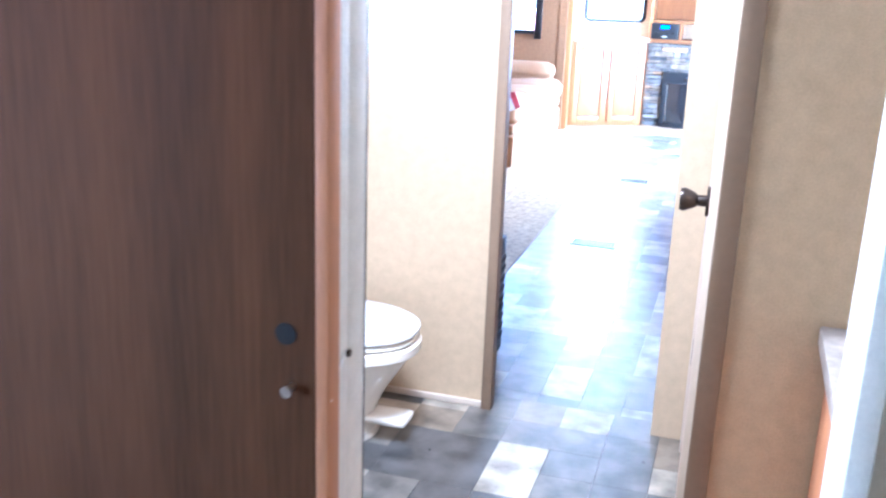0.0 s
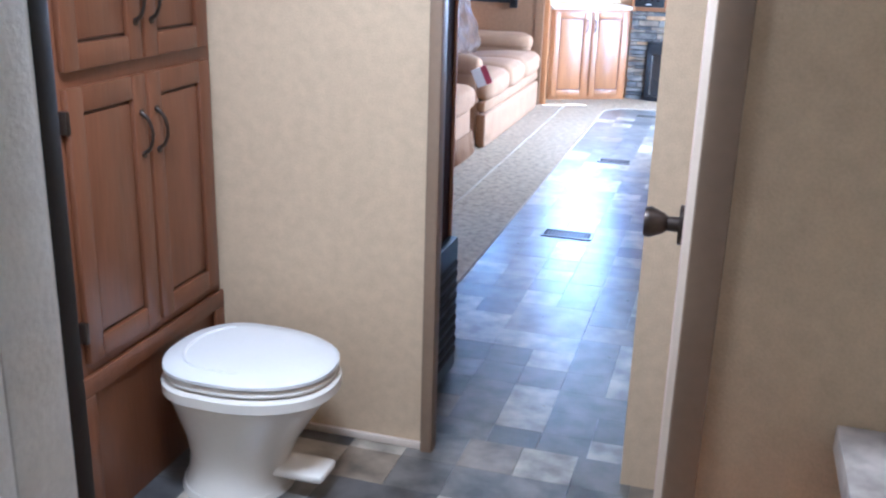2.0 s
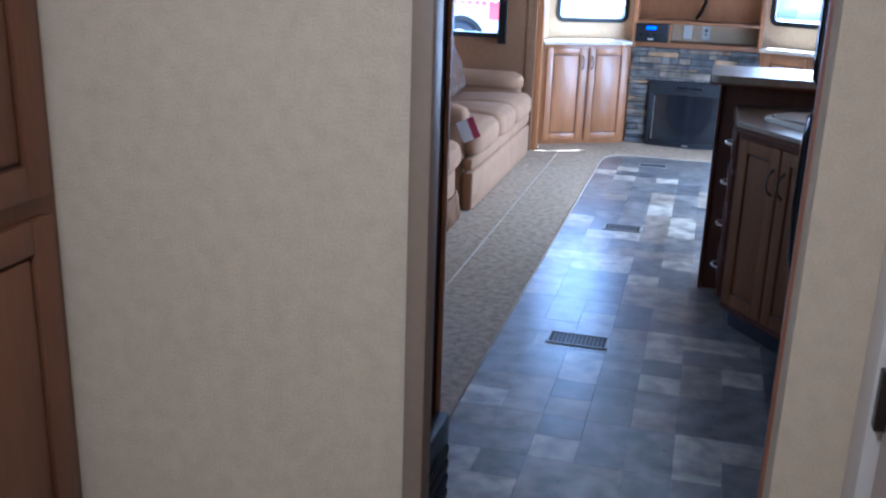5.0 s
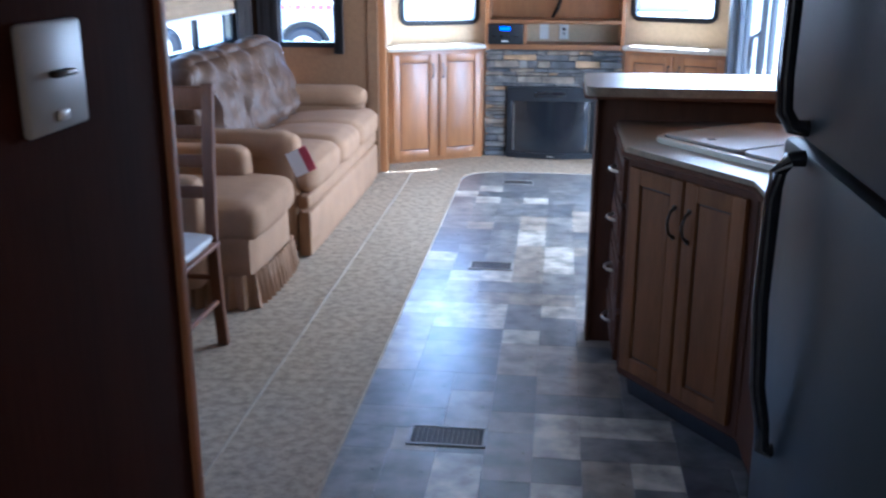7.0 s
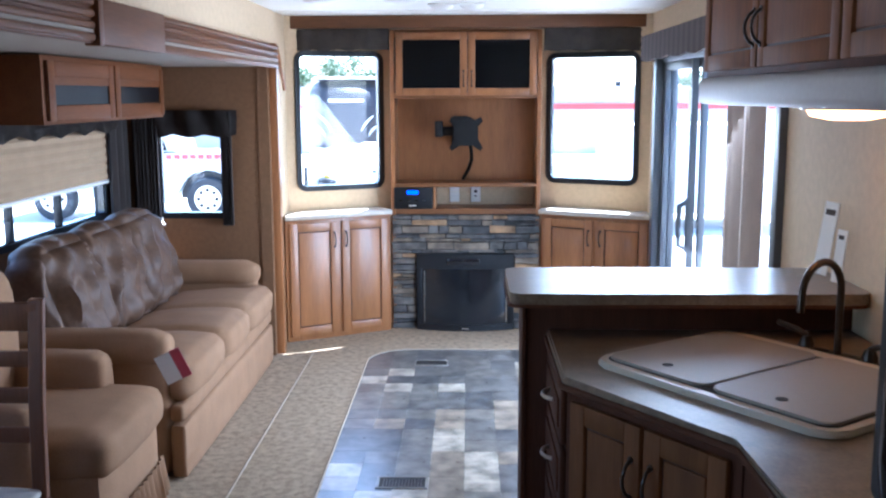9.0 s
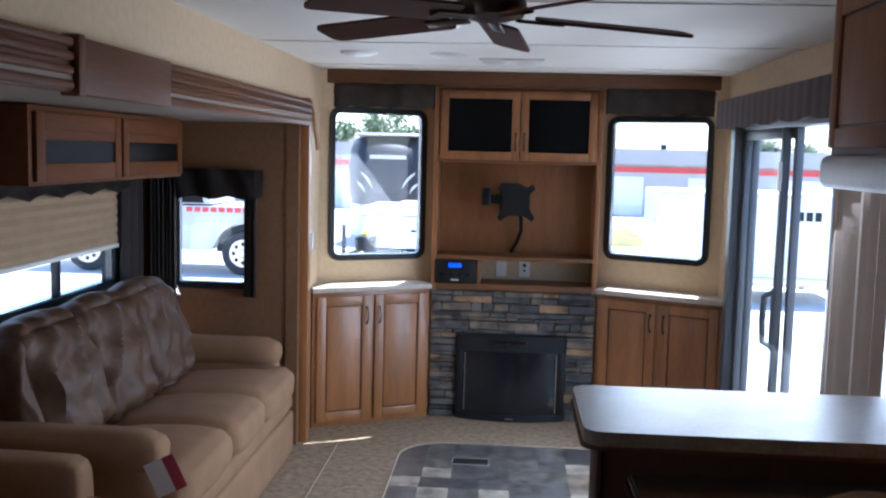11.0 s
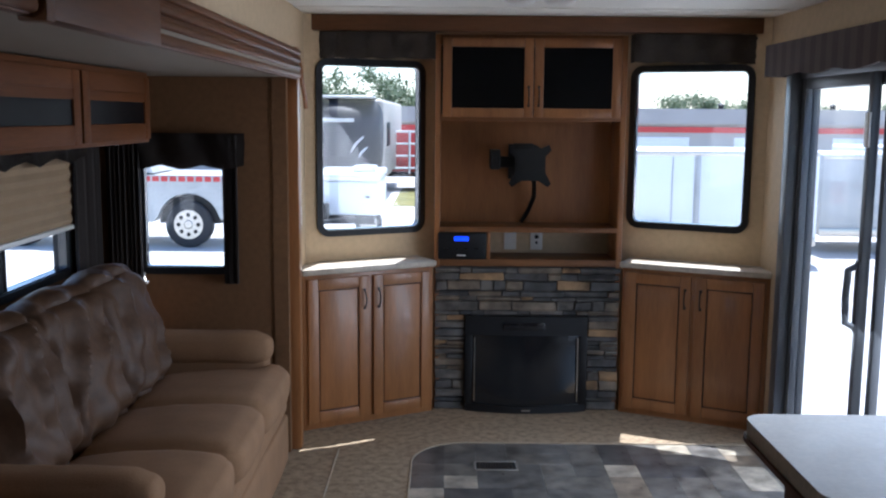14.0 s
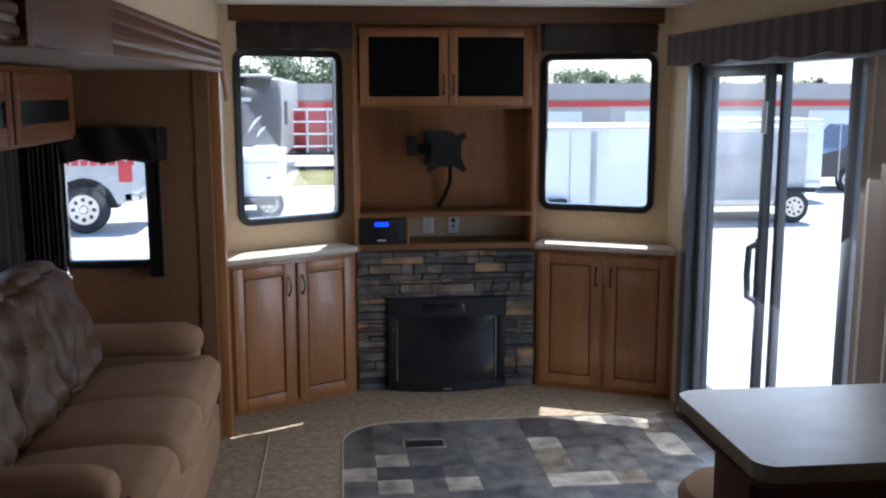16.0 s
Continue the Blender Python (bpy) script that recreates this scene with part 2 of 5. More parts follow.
def prism(bm, outline, z0, z1):
    """An outline in plan raised from z0 to z1."""
    lo = [bm.verts.new((x, y, z0)) for x, y in outline]
    hi = [bm.verts.new((x, y, z1)) for x, y in outline]
    k = len(outline)
    for i in range(k):
        bm.faces.new((lo[i], lo[(i + 1) % k], hi[(i + 1) % k], hi[i]))
    bm.faces.new(lo[::-1])
    bm.faces.new(hi)
    return bm


def rounded(w, h, r, n=6):
    """A rounded rectangle from (0, 0) to (w, h)."""
    out = []
    for cx, cy, a0 in ((w - r, r, -90), (w - r, h - r, 0), (r, h - r, 90), (r, r, 180)):
        out += [(cx + r * math.cos(radians(a0 + 90 * i / n)), cy + r * math.sin(radians(a0 + 90 * i / n))) for i in range(n + 1)]
    return out


def ring(bm, w, h, r, band, y0, y1):
    """A rounded frame standing in the xz plane, from (0, 0) to (w, h)."""
    o, i = rounded(w, h, r), [(x + band, z + band) for x, z in rounded(w - 2 * band, h - 2 * band, max(0.01, r - band))]
    loops = [[bm.verts.new((x, y, z)) for x, z in c] for c, y in ((o, y0), (o, y1), (i, y1), (i, y0))]
    k = len(o)
    for a in range(4):
        p, q = loops[a], loops[(a + 1) % 4]
        for j in range(k):
            bm.faces.new((p[j], p[(j + 1) % k], q[(j + 1) % k], q[j]))
    return bm


def cushion(bm, x0, x1, y0, y1, z0, z1, r=0.05, puff=0.03, wrinkle=0.006, n=9, seed=0, tufts=()):
    """A padded block with rounded edges, a swollen middle and slight creases."""
    s = Vector(((x1 - x0) / 2, (y1 - y0) / 2, (z1 - z0) / 2))
    c = Vector(((x0 + x1) / 2, (y0 + y1) / 2, (z0 + z1) / 2))
    res = bmesh.ops.create_cube(bm, size=2.0)
    es = list({e for v in res["verts"] for e in v.link_edges})
    bmesh.ops.subdivide_edges(bm, edges=es, cuts=n, use_grid_fill=True)
    vs = list(bm.verts)
    r = min(r, s.x * 0.98, s.y * 0.98, s.z * 0.98)
    for v in vs:
        u = v.co.copy()
        p = Vector((u.x * s.x, u.y * s.y, u.z * s.z))
        q = Vector((max(-s.x + r, min(s.x - r, p.x)), max(-s.y + r, min(s.y - r, p.y)), max(-s.z + r, min(s.z - r, p.z))))
        d = p - q
        nn = d.normalized() if d.length > 1e-6 else Vector((0, 0, 0))
        p = q + nn * r
        k = (1 - u.x ** 2) + (1 - u.y ** 2) + (1 - u.z ** 2)
        p += nn * (puff * max(0, k - 0.6) / 1.4)
        w = c + p
        p += nn * (wrinkle * (noise.noise(w * 9 + Vector((seed, 0, 0))) + 0.6 * noise.noise(w * 21 + Vector((0, seed, 0)))))
        for t, depth, rad in tufts:
            g = (w - Vector(t)).length
            p -= nn * depth * math.exp(-(g / rad) ** 2)
        v.co = c + p
    return bm


def mesh_of(name, bm, mat, smooth=True):
    bmesh.ops.recalc_face_normals(bm, faces=bm.faces)
    me = bpy.data.meshes.new(name)
    bm.to_mesh(me)
    bm.free()
    me.materials.append(mat)
    if smooth:
        me.shade_smooth()
        me.set_sharp_from_angle(angle=radians(38))
    return me


def part(name, bm, mat, parent, label="", at=None):
    ob = new(name, mesh_of(name, bm, mat))
    ob.parent = parent
    if at is not None:
        ob.matrix_basis = at
    return tagged(ob, label)


def solo(name, bm, mat, label, category, group="", kind="", at=None):
    ob = new(name, mesh_of(name, bm, mat))
    if at is not None:
        ob.matrix_basis = at
    return tagged(ob, label, category, group, kind)


def structure(name, bm, mat, label, category="", at=None):
    return solo(name, bm, mat, label, category or name.split("_")[0], kind="structure", at=at)


def thing(name, label, category, at=None, group=""):
    ob = new(name)
    ob.empty_display_size = 0.1
    if at is not None:
        ob.matrix_basis = at
    return tagged(ob, label, category, group)


def along(p0, p1):
    """The pose of a plane that starts at p0 and runs to p1 in plan: x along it, y to its left, z up."""
    return pose(p0[0], p0[1], 0, 0, 0, math.degrees(math.atan2(p1[1] - p0[1], p1[0] - p0[0])))


def wall_with(name, p0, p1, thick, z0, z1, holes, mat, label):
    """A wall from p0 to p1, its body to the left of that line, with holes (u0, u1, z0, z1)."""
    length = math.hypot(p1[0] - p0[0], p1[1] - p0[1])
    bm = bmesh.new()
    us = sorted({0, length, *[h[0] for h in holes], *[h[1] for h in holes]})
    for a, b in zip(us, us[1:]):
        spans, z = [], z0
        for h in sorted(h for h in holes if h[0] <= a + 1e-6 and h[1] >= b - 1e-6):
            if h[2] > z:
                spans.append((z, h[2]))
            z = h[3]
        if z < z1:
            spans.append((z, z1))
        for c, d in spans:
            box(bm, a, b, 0, thick, c, d)
    bmesh.ops.remove_doubles(bm, verts=bm.verts, dist=0.0005)
    return structure(name, bm, mat, label, "wall", along(p0, p1))


def pull(parent, x, y, z, length=0.1, vertical=True, mat=None, out=-1, label=""):
    """A bowed cabinet pull that stands off the face at y, towards out."""
    pts = []
    for i in range(9):
        s = i / 8
        o = 0.028 * math.sin(math.pi * s) ** 0.6 * out
        d = (s - 0.5) * length
        pts.append((x, y + o, z + d) if vertical else (x + d, y + o, z))
    bm = tube(bmesh.new(), pts, [0.006 if i in (0, 8) else 0.0045 for i in range(9)], 8)
    for e in (pts[0], pts[-1]):
        tube(bm, [e, (e[0], e[1] + 0.004 * out, e[2])], 0.009, 8)
    return part("handle", bm, mat or METAL, parent, label)


def panel_door(parent, x0, x1, y, z0, z1, mat=None, inset=None, thick=0.018, rail=0.055, handle=None, name="door", hmat=None, hlabel="bowed satin metal handle", hz=None):
    """A framed cabinet door whose front lies at y - thick, facing -y."""
    mat = mat or OAK
    bm = bmesh.new()
    f = y - thick
    box(bm, x0, x0 + rail, f, y, z0, z1, 0.004, 2)
    box(bm, x1 - rail, x1, f, y, z0, z1, 0.004, 2)
    box(bm, x0 + rail, x1 - rail, f, y, z0, z0 + rail, 0.004, 2)
    box(bm, x0 + rail, x1 - rail, f, y, z1 - rail, z1, 0.004, 2)
    d = part(name, bm, mat, parent)
    if inset is None:
        part("groove", boxed(x0 + rail - 0.004, x1 - rail + 0.004, f + 0.012, y, z0 + rail - 0.004, z1 - rail + 0.004), GLAZE, d, "dark glazed groove")
        part("door_panel", boxed(x0 + rail + 0.007, x1 - rail - 0.007, f + 0.006, y - 0.001, z0 + rail + 0.007, z1 - rail - 0.007, 0.004), mat, d)
    if inset is not None:
        part("door_glass", boxed(x0 + rail - 0.004, x1 - rail + 0.004, f + 0.008, y - 0.002, z0 + rail - 0.004, z1 - rail + 0.004), inset, d, "smoked dark glass panel")
    if handle:
        hx = x1 - rail / 2 if handle == "r" else x0 + rail / 2
        pull(d, hx, f, hz if hz is not None else z1 - 0.13, 0.1, True, hmat or BRONZE, -1, hlabel)
    return d

# ---- the setting ----
structure("subfloor", boxed(-2.7, 1.2, -3.1, 9.6, -0.12, -0.012), GROUT, "dark backing under the sheet vinyl and carpet", "floor")
structure("ceiling", prism(bmesh.new(), [(-2.0, -3.1), (1.25, -3.1), (1.25, 2.2), (0.93, 2.2), (0.93, 8.95), (0.16, 9.34), (0.2, 9.48), (-0.96, 9.48), (-0.92, 9.34), (-1.66, 8.95), (-2.0, 8.95)], 2.2, 2.3), CEIL, "off-white vinyl-faced ceiling panels", "ceiling")
bm = bmesh.new()
for yy in (1.2, 2.45, 3.7, 4.95, 6.2, 7.45, 8.6):
    box(bm, -1.6, 0.87, yy - 0.012, yy + 0.012, 2.195, 2.203, 0.002)
structure("ceiling_batten", bm, CEIL, "flat off-white seam battens across the ceiling", "trim")

# angled rear corners with their windows, and the straight middle
LFA, LFB, RFA, RFB = (-1.6, 8.93), (-0.9, 9.3), (0.13, 9.3), (0.87, 8.93)
WIN_L, WIN_R, WIN_S, WIN_B = (0.062, 0.715, 1.008, 1.972), (0.078, 0.755, 1.045, 1.958), (0.285, 0.735, 0.90, 1.47), (3.55, 5.36, 0.94, 1.55)


def shrink(w, d=0.02):
    return (w[0] + d, w[1] - d, w[2] + d, w[3] - d)


wall_with("wall_rear_1", LFA, LFB, 0.06, 0, 2.2, [shrink(WIN_L)], WALL, "angled rear wall in beige linen-look wallpaper")
wall_with("wall_rear_2", RFA, RFB, 0.06, 0, 2.2, [shrink(WIN_R)], WALL, "angled rear wall in beige linen-look wallpaper")
wall_with("wall_rear_3", (-0.96, 9.42), (0.2, 9.42), 0.06, 0, 2.2, [], WALL, "rear wall behind the fireplace cabinet")
DOOR_U = (0.53, 2.87, 0.03, 1.90)
wall_with("wall_right", (0.87, 8.98), (0.87, 2.19), 0.06, 0, 2.2, [DOOR_U], WALL, "beige wallpapered side wall with a patio door opening")
wall_with("wall_left", (-1.6, 2.19), (-1.6, 8.98), 0.06, 0, 2.2, [(0.5, 6.23, 0, 1.9)], WALL, "beige wallpapered wall above the slide-out")
wall_with("slide_wall_end", (-2.61, 8.36), (-1.66, 8.36), 0.05, 0, 1.9, [shrink(WIN_S)], WALL_SHADED, "beige wallpapered end wall of the slide-out, darkened for its shade")
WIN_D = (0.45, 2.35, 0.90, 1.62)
wall_with("slide_wall_back", (-2.55, 2.7), (-2.55, 8.36), 0.06, 0, 1.9, [shrink(WIN_B), shrink(WIN_D)], WALL_SHADED, "beige wallpapered back wall of the slide-out, darkened for its shade")
structure("slide_wall_near", boxed(-2.6, -1.66, 2.65, 2.7, 0, 1.9), WALL_SHADED, "near end wall of the slide-out", "wall")
# Pale panel colour taken down so it holds the slide-out's shade.
structure("slide_ceiling", boxed(-2.61, -1.545, 2.7, 8.42, 1.845, 1.9), material("shaded_slide_ceiling_panel", (0.30, 0.255, 0.205), 0.75, 0.06, 3, 150, 0.04, spec=0.1), "pale ceiling of the slide-out with shade put into its colour", "ceiling")
wall_with("wall_hall_1", (-1.95, 1.93), (-0.637, 1.93), 0.09, 0, 2.2, [], WALL, "beige linen-look bathroom wall")
wall_with("wall_hall_2", (-0.094, 1.93), (0.93, 1.93), 0.09, 0, 2.2, [], WALL, "beige wall beside the bathroom door")
structure("door_header", boxed(-0.637, -0.085, 1.93, 2.02, 2.03, 2.2), WALL, "wall above the bathroom doorway", "wall")
wall_with("wall_bedroom_1", (-1.95, 0.08), (-0.385, 0.08), 0.12, 0, 2.2, [], JAMB, "pale grey wallpapered partition with the bedroom doorway")
wall_with("wall_bedroom_2", (0.215, 0.08), (1.2, 0.08), 0.12, 0, 2.2, [], JAMB, "pale grey wallpapered partition beside the bedroom doorway")
structure("bedroom_door_header", boxed(-0.385, 0.215, 0.08, 0.2, 2.08, 2.2), JAMB, "wall above the bedroom doorway", "wall")
structure("wall_closet", boxed(0.058, 0.93, 0.77, 1.86, 0, 2.2), WALL, "beige linen-look closet wall in the bathroom", "wall")
structure("wall_bathroom_left", boxed(-1.95, -1.9, 0.2, 1.93, 0, 2.2), WALL, "beige bathroom side wall", "wall")
structure("wall_bathroom_right", boxed(0.93, 0.98, 0.2, 2.02, 0, 2.2), WALL, "beige bathroom side wall", "wall")
# Window opening added out of view to let light into the bedroom.
wall_with("wall_bedroom_left", (-1.95, -3.0), (-1.95, 0.08), 0.05, 0, 2.2, [(1.2, 1.8, 1.05, 1.45)], WALL, "beige bedroom wall with an assumed, unseen window opening")
wall_with("wall_bedroom_right", (1.2, 0.08), (1.2, -3.0), 0.05, 0, 2.2, [], WALL, "plain beige bedroom wall")
structure("wall_bedroom_back", boxed(-2.0, 1.25, -3.1, -3.0, 0, 2.2), WALL, "beige bedroom back wall", "wall")
structure("wall_side_left", boxed(-2.0, -1.95, 1.93, 2.65, 0, 2.2), WALL_SHADED, "plain wall closing the hall", "wall")
structure("wall_hall_stub", boxed(-1.6, -0.84, 2.60, 2.66, 0, 2.2), DARKWOOD, "dark wood partition beside the dining area", "wall")
structure("wall_right_near", boxed(0.87, 0.93, 2.02, 2.19, 0, 2.2), WALL, "plain closing wall", "wall")

# bathroom and hall trim
structure("trim_doorway_left", boxed(-0.645, -0.612, 1.912, 1.962, 0, 2.03, 0.004), material("taupe_trim", (0.24, 0.162, 0.098), 0.5, 0.12, 6, 60, 0.02), "taupe wrapped door casing", "trim")
TAUPE = bpy.data.materials["taupe_trim"]
structure("trim_doorway_right", boxed(-0.099, -0.070, 2.021, 2.045, 0, 2.03, 0.003), material("reddish_edge_wood", (0.24, 0.085, 0.035), 0.5, 0.2, 3, 40, 0.02, stretch=(6, 6, 0.5)), "reddish wood edge of the doorway", "trim")
structure("trim_closet_corner", boxed(0.04, 0.08, 0.752, 0.80, 0, 2.2, 0.004), TAUPE, "taupe corner moulding", "trim")
structure("trim_bath_base", boxed(-1.25, -0.645, 1.918, 1.93, 0.115, 0.137, 0.003), CREAM, "thin cream cove moulding at the floor", "baseboard")
structure("trim_bedroom_jamb", boxed(-0.405, -0.3865, 0.201, 0.224, 0, 2.08, 0.003), BLACK, "narrow black rubber strip on the doorway edge", "trim")
bm = boxed(-0.396, -0.37, 0.062, 0.125, 0, 2.08, 0.006)
box(bm, -0.386, -0.374, 0.128, 0.186, 0, 2.08, 0.003)
structure("trim_bedroom_casing", bm, JAMB, "pale grey wallpaper-wrapped casing with a seam", "trim")
structure("trim_bedroom_casing_right", boxed(0.2, 0.226, 0.05, 0.205, 0, 2.08, 0.005), JAMB, "pale grey wrapped casing", "trim")

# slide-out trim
structure("slide_wall_return", boxed(-1.672, -1.603, 8.352, 8.44, 0, 1.9), WALL_SHADED, "narrow return between the slide-out wall and its post", "wall")
structure("trim_slide_post", boxed(-1.62, -1.555, 8.40, 8.475, 0, 1.99, 0.006), OAK, "honey-stained wood post at the slide-out's end", "trim")
bm = boxed(-1.575, -1.55, 2.6, 8.41, 1.835, 1.975, 0.004)
for k, (a, b) in enumerate(((1.84, 1.866), (1.878, 1.902), (1.914, 1.938), (1.950, 1.974))):
    box(bm, -1.56, -1.536, 6.12, 8.40, a, b, 0.009, 3)
    box(bm, -1.56, -1.536, 2.6, 5.42, a, b, 0.009, 3)
box(bm, -1.58, -1.533, 5.47, 6.115, 1.832, 1.978, 0.004)
box(bm, -1.58, -1.526, 5.425, 5.465, 1.826, 1.985, 0.006)
structure("trim_slide_fascia", bm, FASCIA_SHADED, "ribbed honey-stained wood header along the slide-out, darkened for shade", "trim")
bm = tube(bmesh.new(), [(-1.57, 8.49, 1.98), (-1.555, 8.5, 1.9), (-1.55, 8.52, 1.82), (-1.545, 8.56, 1.76), (-1.54, 8.57, 1.70)], 0.011, 8)
solo("curtain_tieback", bm, OAK, "short curved wooden hook on the slide-out post", "hook")

# ---- floor finishes ----
outline = [(-2.55, 2.7), (-1.372, 2.7), (-1.372, 8.42), (-2.55, 8.42)]
structure("carpet_slide", prism(bmesh.new(), outline, -0.011, 0.006), CARPET, "mottled tan cut-pile carpet inside the slide-out", "carpet")
edge = [(-1.0, 2.2)]
for i in range(13):
    a = radians(180 - 90 * i / 12)
    edge.append((-0.72 + 0.28 * math.cos(a), 8.25 + 0.28 * math.sin(a)))
edge += [(0.87, 8.53)]
carpet_outline = [(-1.37, 2.70), (-1.0, 2.70)] + edge[1:] + [(0.87, 9.45), (-1.7, 9.45), (-1.7, 8.42), (-1.37, 8.42)]
structure("carpet_room", prism(bmesh.new(), carpet_outline, -0.011, 0.002), CARPET, "mottled tan cut-pile carpet round the vinyl", "carpet")
structure("carpet_hall", boxed(-1.6, -1.0, 2.02, 2.70, -0.011, 0.0), CARPET, "tan carpet beside the hall cabinet", "carpet")
structure("carpet_bedroom", boxed(-1.95, 1.2, -3.0, 0.14, -0.011, 0.119), CARPET, "tan bedroom carpet", "carpet")
structure("trim_carpet_seam", tube(bmesh.new(), [(-1.371, 2.72 + 0.3 * i, 0.006 + 0.0015 * math.sin(i * 2.1)) for i in range(20)], 0.0055, 6), BINDING, "pale rolled carpet edge along the slide-out", "trim")
structure("trim_carpet_binding", tube(bmesh.new(), [(x, y, 0.002) for x, y in [(-1.0, 2.55 + 0.5 * i) for i in range(12)] + edge[1:]], 0.006, 6), BINDING, "thin binding between carpet and vinyl", "trim")


# ---- windows ----
def rv_window(name, base, w, mullions=(), band=0.032, r=0.07, label="", pane=None):
    m = base @ pose(w[0], 0, w[2])
    root = thing(name, label, "window", m)
    tagged(root, kind="structure")
    ww, hh = w[1] - w[0], w[3] - w[2]
    f = part("window_frame", ring(bmesh.new(), ww, hh, r, band, -0.016, 0.055), BLACK, root, "black rounded window frame")
    part("window_seal", ring(bmesh.new(), ww - 2 * band + 0.006, hh - 2 * band + 0.006, max(0.02, r - band + 0.003), 0.010, -0.006, 0.03), GLOSSBLACK, f, at=pose(band - 0.003, 0, band - 0.003))
    for u in mullions:
        part("mullion", boxed(u - 0.014, u + 0.014, 0.0, 0.04, band - 0.004, hh - band + 0.004, 0.004), BLACK, root)
    g = part("pane", boxed(band - 0.006, ww - band + 0.006, 0.018, 0.023, band - 0.006, hh - band + 0.006), pane or GLASS, root, "clear glass pane")
    g.visible_shadow = False
    return root


rv_window("window_1", along(LFA, LFB), WIN_L, label="black-framed rounded window over the corner cabinet, yard outside")
rv_window("window_2", along(RFA, RFB), WIN_R, label="black-framed rounded window over the corner cabinet, trailers outside")
rv_window("window_3", along((-2.61, 8.36), (-1.66, 8.36)), WIN_S, label="small black-framed window in the slide-out's end wall", r=0.05)
rv_window("window_4", along((-2.55, 2.7), (-2.55, 8.36)), WIN_B, mullions=(0.62, 1.18), label="long black-framed window behind the sofa, shade half down", r=0.05)


rv_window("window_5", along((-2.55, 2.7), (-2.55, 8.36)), WIN_D, mullions=(0.95,), label="long black-framed dining window in the slide-out", r=0.05)

# ---- patio door ----
DM = along((0.87, 8.98), (0.87, 2.19))
patio = thing("door_1", "open sliding glass patio door with bronze-black frame", "door", DM)
tagged(patio, kind="structure")
u0, u1 = DOOR_U[0], DOOR_U[1]
bm = boxed(u0 - 0.03, u0 + 0.05, -0.07, 0.07, 0.0, 1.92, 0.004)
box(bm, u1 - 0.05, u1 + 0.02, -0.03, 0.07, 0.0, 1.92, 0.004)
box(bm, u0 + 0.05, u1 - 0.05, -0.03, 0.07, 1.86, 1.92, 0.004)
box(bm, u0 + 0.05, u1 - 0.05, -0.03, 0.07, 0.0, 0.035, 0.004)
part("door_frame", bm, ALU, patio, "dark bronze aluminium frame")


def sash(a, b, y, stile, label, handle=None):
    bm = boxed(a, a + stile, y - 0.018, y + 0.018, 0.04, 1.86, 0.003)
    box(bm, b - stile, b, y - 0.018, y + 0.018, 0.04, 1.86, 0.003)
    box(bm, a + stile, b - stile, y - 0.018, y + 0.018, 0.04, 0.09, 0.003)
    box(bm, a + stile, b - stile, y - 0.018, y + 0.018, 1.81, 1.86, 0.003)
    s = part("sash", bm, ALU, patio, label)
    g = part("pane", boxed(a + stile - 0.004, b - stile + 0.004, y - 0.003, y + 0.003, 0.086, 1.814), GLASS, s, "clear glass pane")
    g.visible_shadow = False
    if handle is not None:
        bm = tube(bmesh.new(), [(handle, y - 0.018, 0.82), (handle, y - 0.06, 0.84), (handle, y - 0.065, 0.95), (handle, y - 0.06, 1.06), (handle, y - 0.018, 1.08)], 0.015, 8)
        box(bm, handle - 0.02, handle + 0.02, y - 0.026, y - 0.016, 0.80, 1.10, 0.004)
        part("handle", bm, ALU, s, "dark grey pull handle with back plate")
    return s


sash(u0 + 0.055, u0 + 0.895, 0.037, 0.04, "fixed glazed panel")
sash(u0 + 0.06, u0 + 0.83, -0.004, 0.042, "sliding panel pushed open", handle=u0 + 0.808)
sash(u0 + 1.43, u1 - 0.05, 0.035, 0.075, "second fixed glazed panel")
bm = boxed(u0 + 0.785, u0 + 0.832, -0.03, -0.022, 1.56, 1.70, 0.003)
part("latch", bm, WHITEPL, patio, "small pale latch plate")
bm = bmesh.new()
n = 30
for k in range(n):
    a = u1 - 0.68 + 0.56 * k / n
    b = u1 - 0.68 + 0.56 * (k + 1) / n
    ya, yb = -0.045 + 0.014 * math.sin(k * 1.35), -0.045 + 0.014 * math.sin((k + 1) * 1.35)
    q = [(a, ya, 0.06), (b, yb, 0.06), (b, yb, 1.86), (a, ya, 1.86)]
    v = [bm.verts.new(p) for p in q] + [bm.verts.new((p[0], p[1] - 0.004, p[2])) for p in q]
    bm.faces.new(v[:4]); bm.faces.new(v[7:3:-1])
bmesh.ops.remove_doubles(bm, verts=bm.verts, dist=0.0005)
solo("curtain", bm, CURTAIN, "gathered beige curtain hanging by the patio door", "curtain", at=DM)
bm = bmesh.new()
outl = []
for i in range(41):
    s = i / 40
    outl.append((u0 - 0.18 + s * (u1 - u0 + 0.2), 1.885 - 0.018 * abs(math.sin(s * math.pi * 6))))
lo = [bm.verts.new((x, -0.125, z)) for x, z in outl]
hi = [bm.verts.new((x, -0.125, 2.03)) for x, z in outl]
bk = [bm.verts.new((x, -0.11, z)) for x, z in outl]
bt = [bm.verts.new((x, -0.11, 2.03)) for x, z in outl]
for i in range(40):
    for p, q in ((lo, hi), (bt, bk), (bk, lo), (hi, bt)):
        bm.faces.new((p[i], p[i + 1], q[i + 1], q[i]))
VS = material("striped_valance", (0.19, 0.12, 0.09), 0.85, 0.2, 9, 120, 0.05)
wv = VS.node_tree.nodes.new("ShaderNodeTexWave")
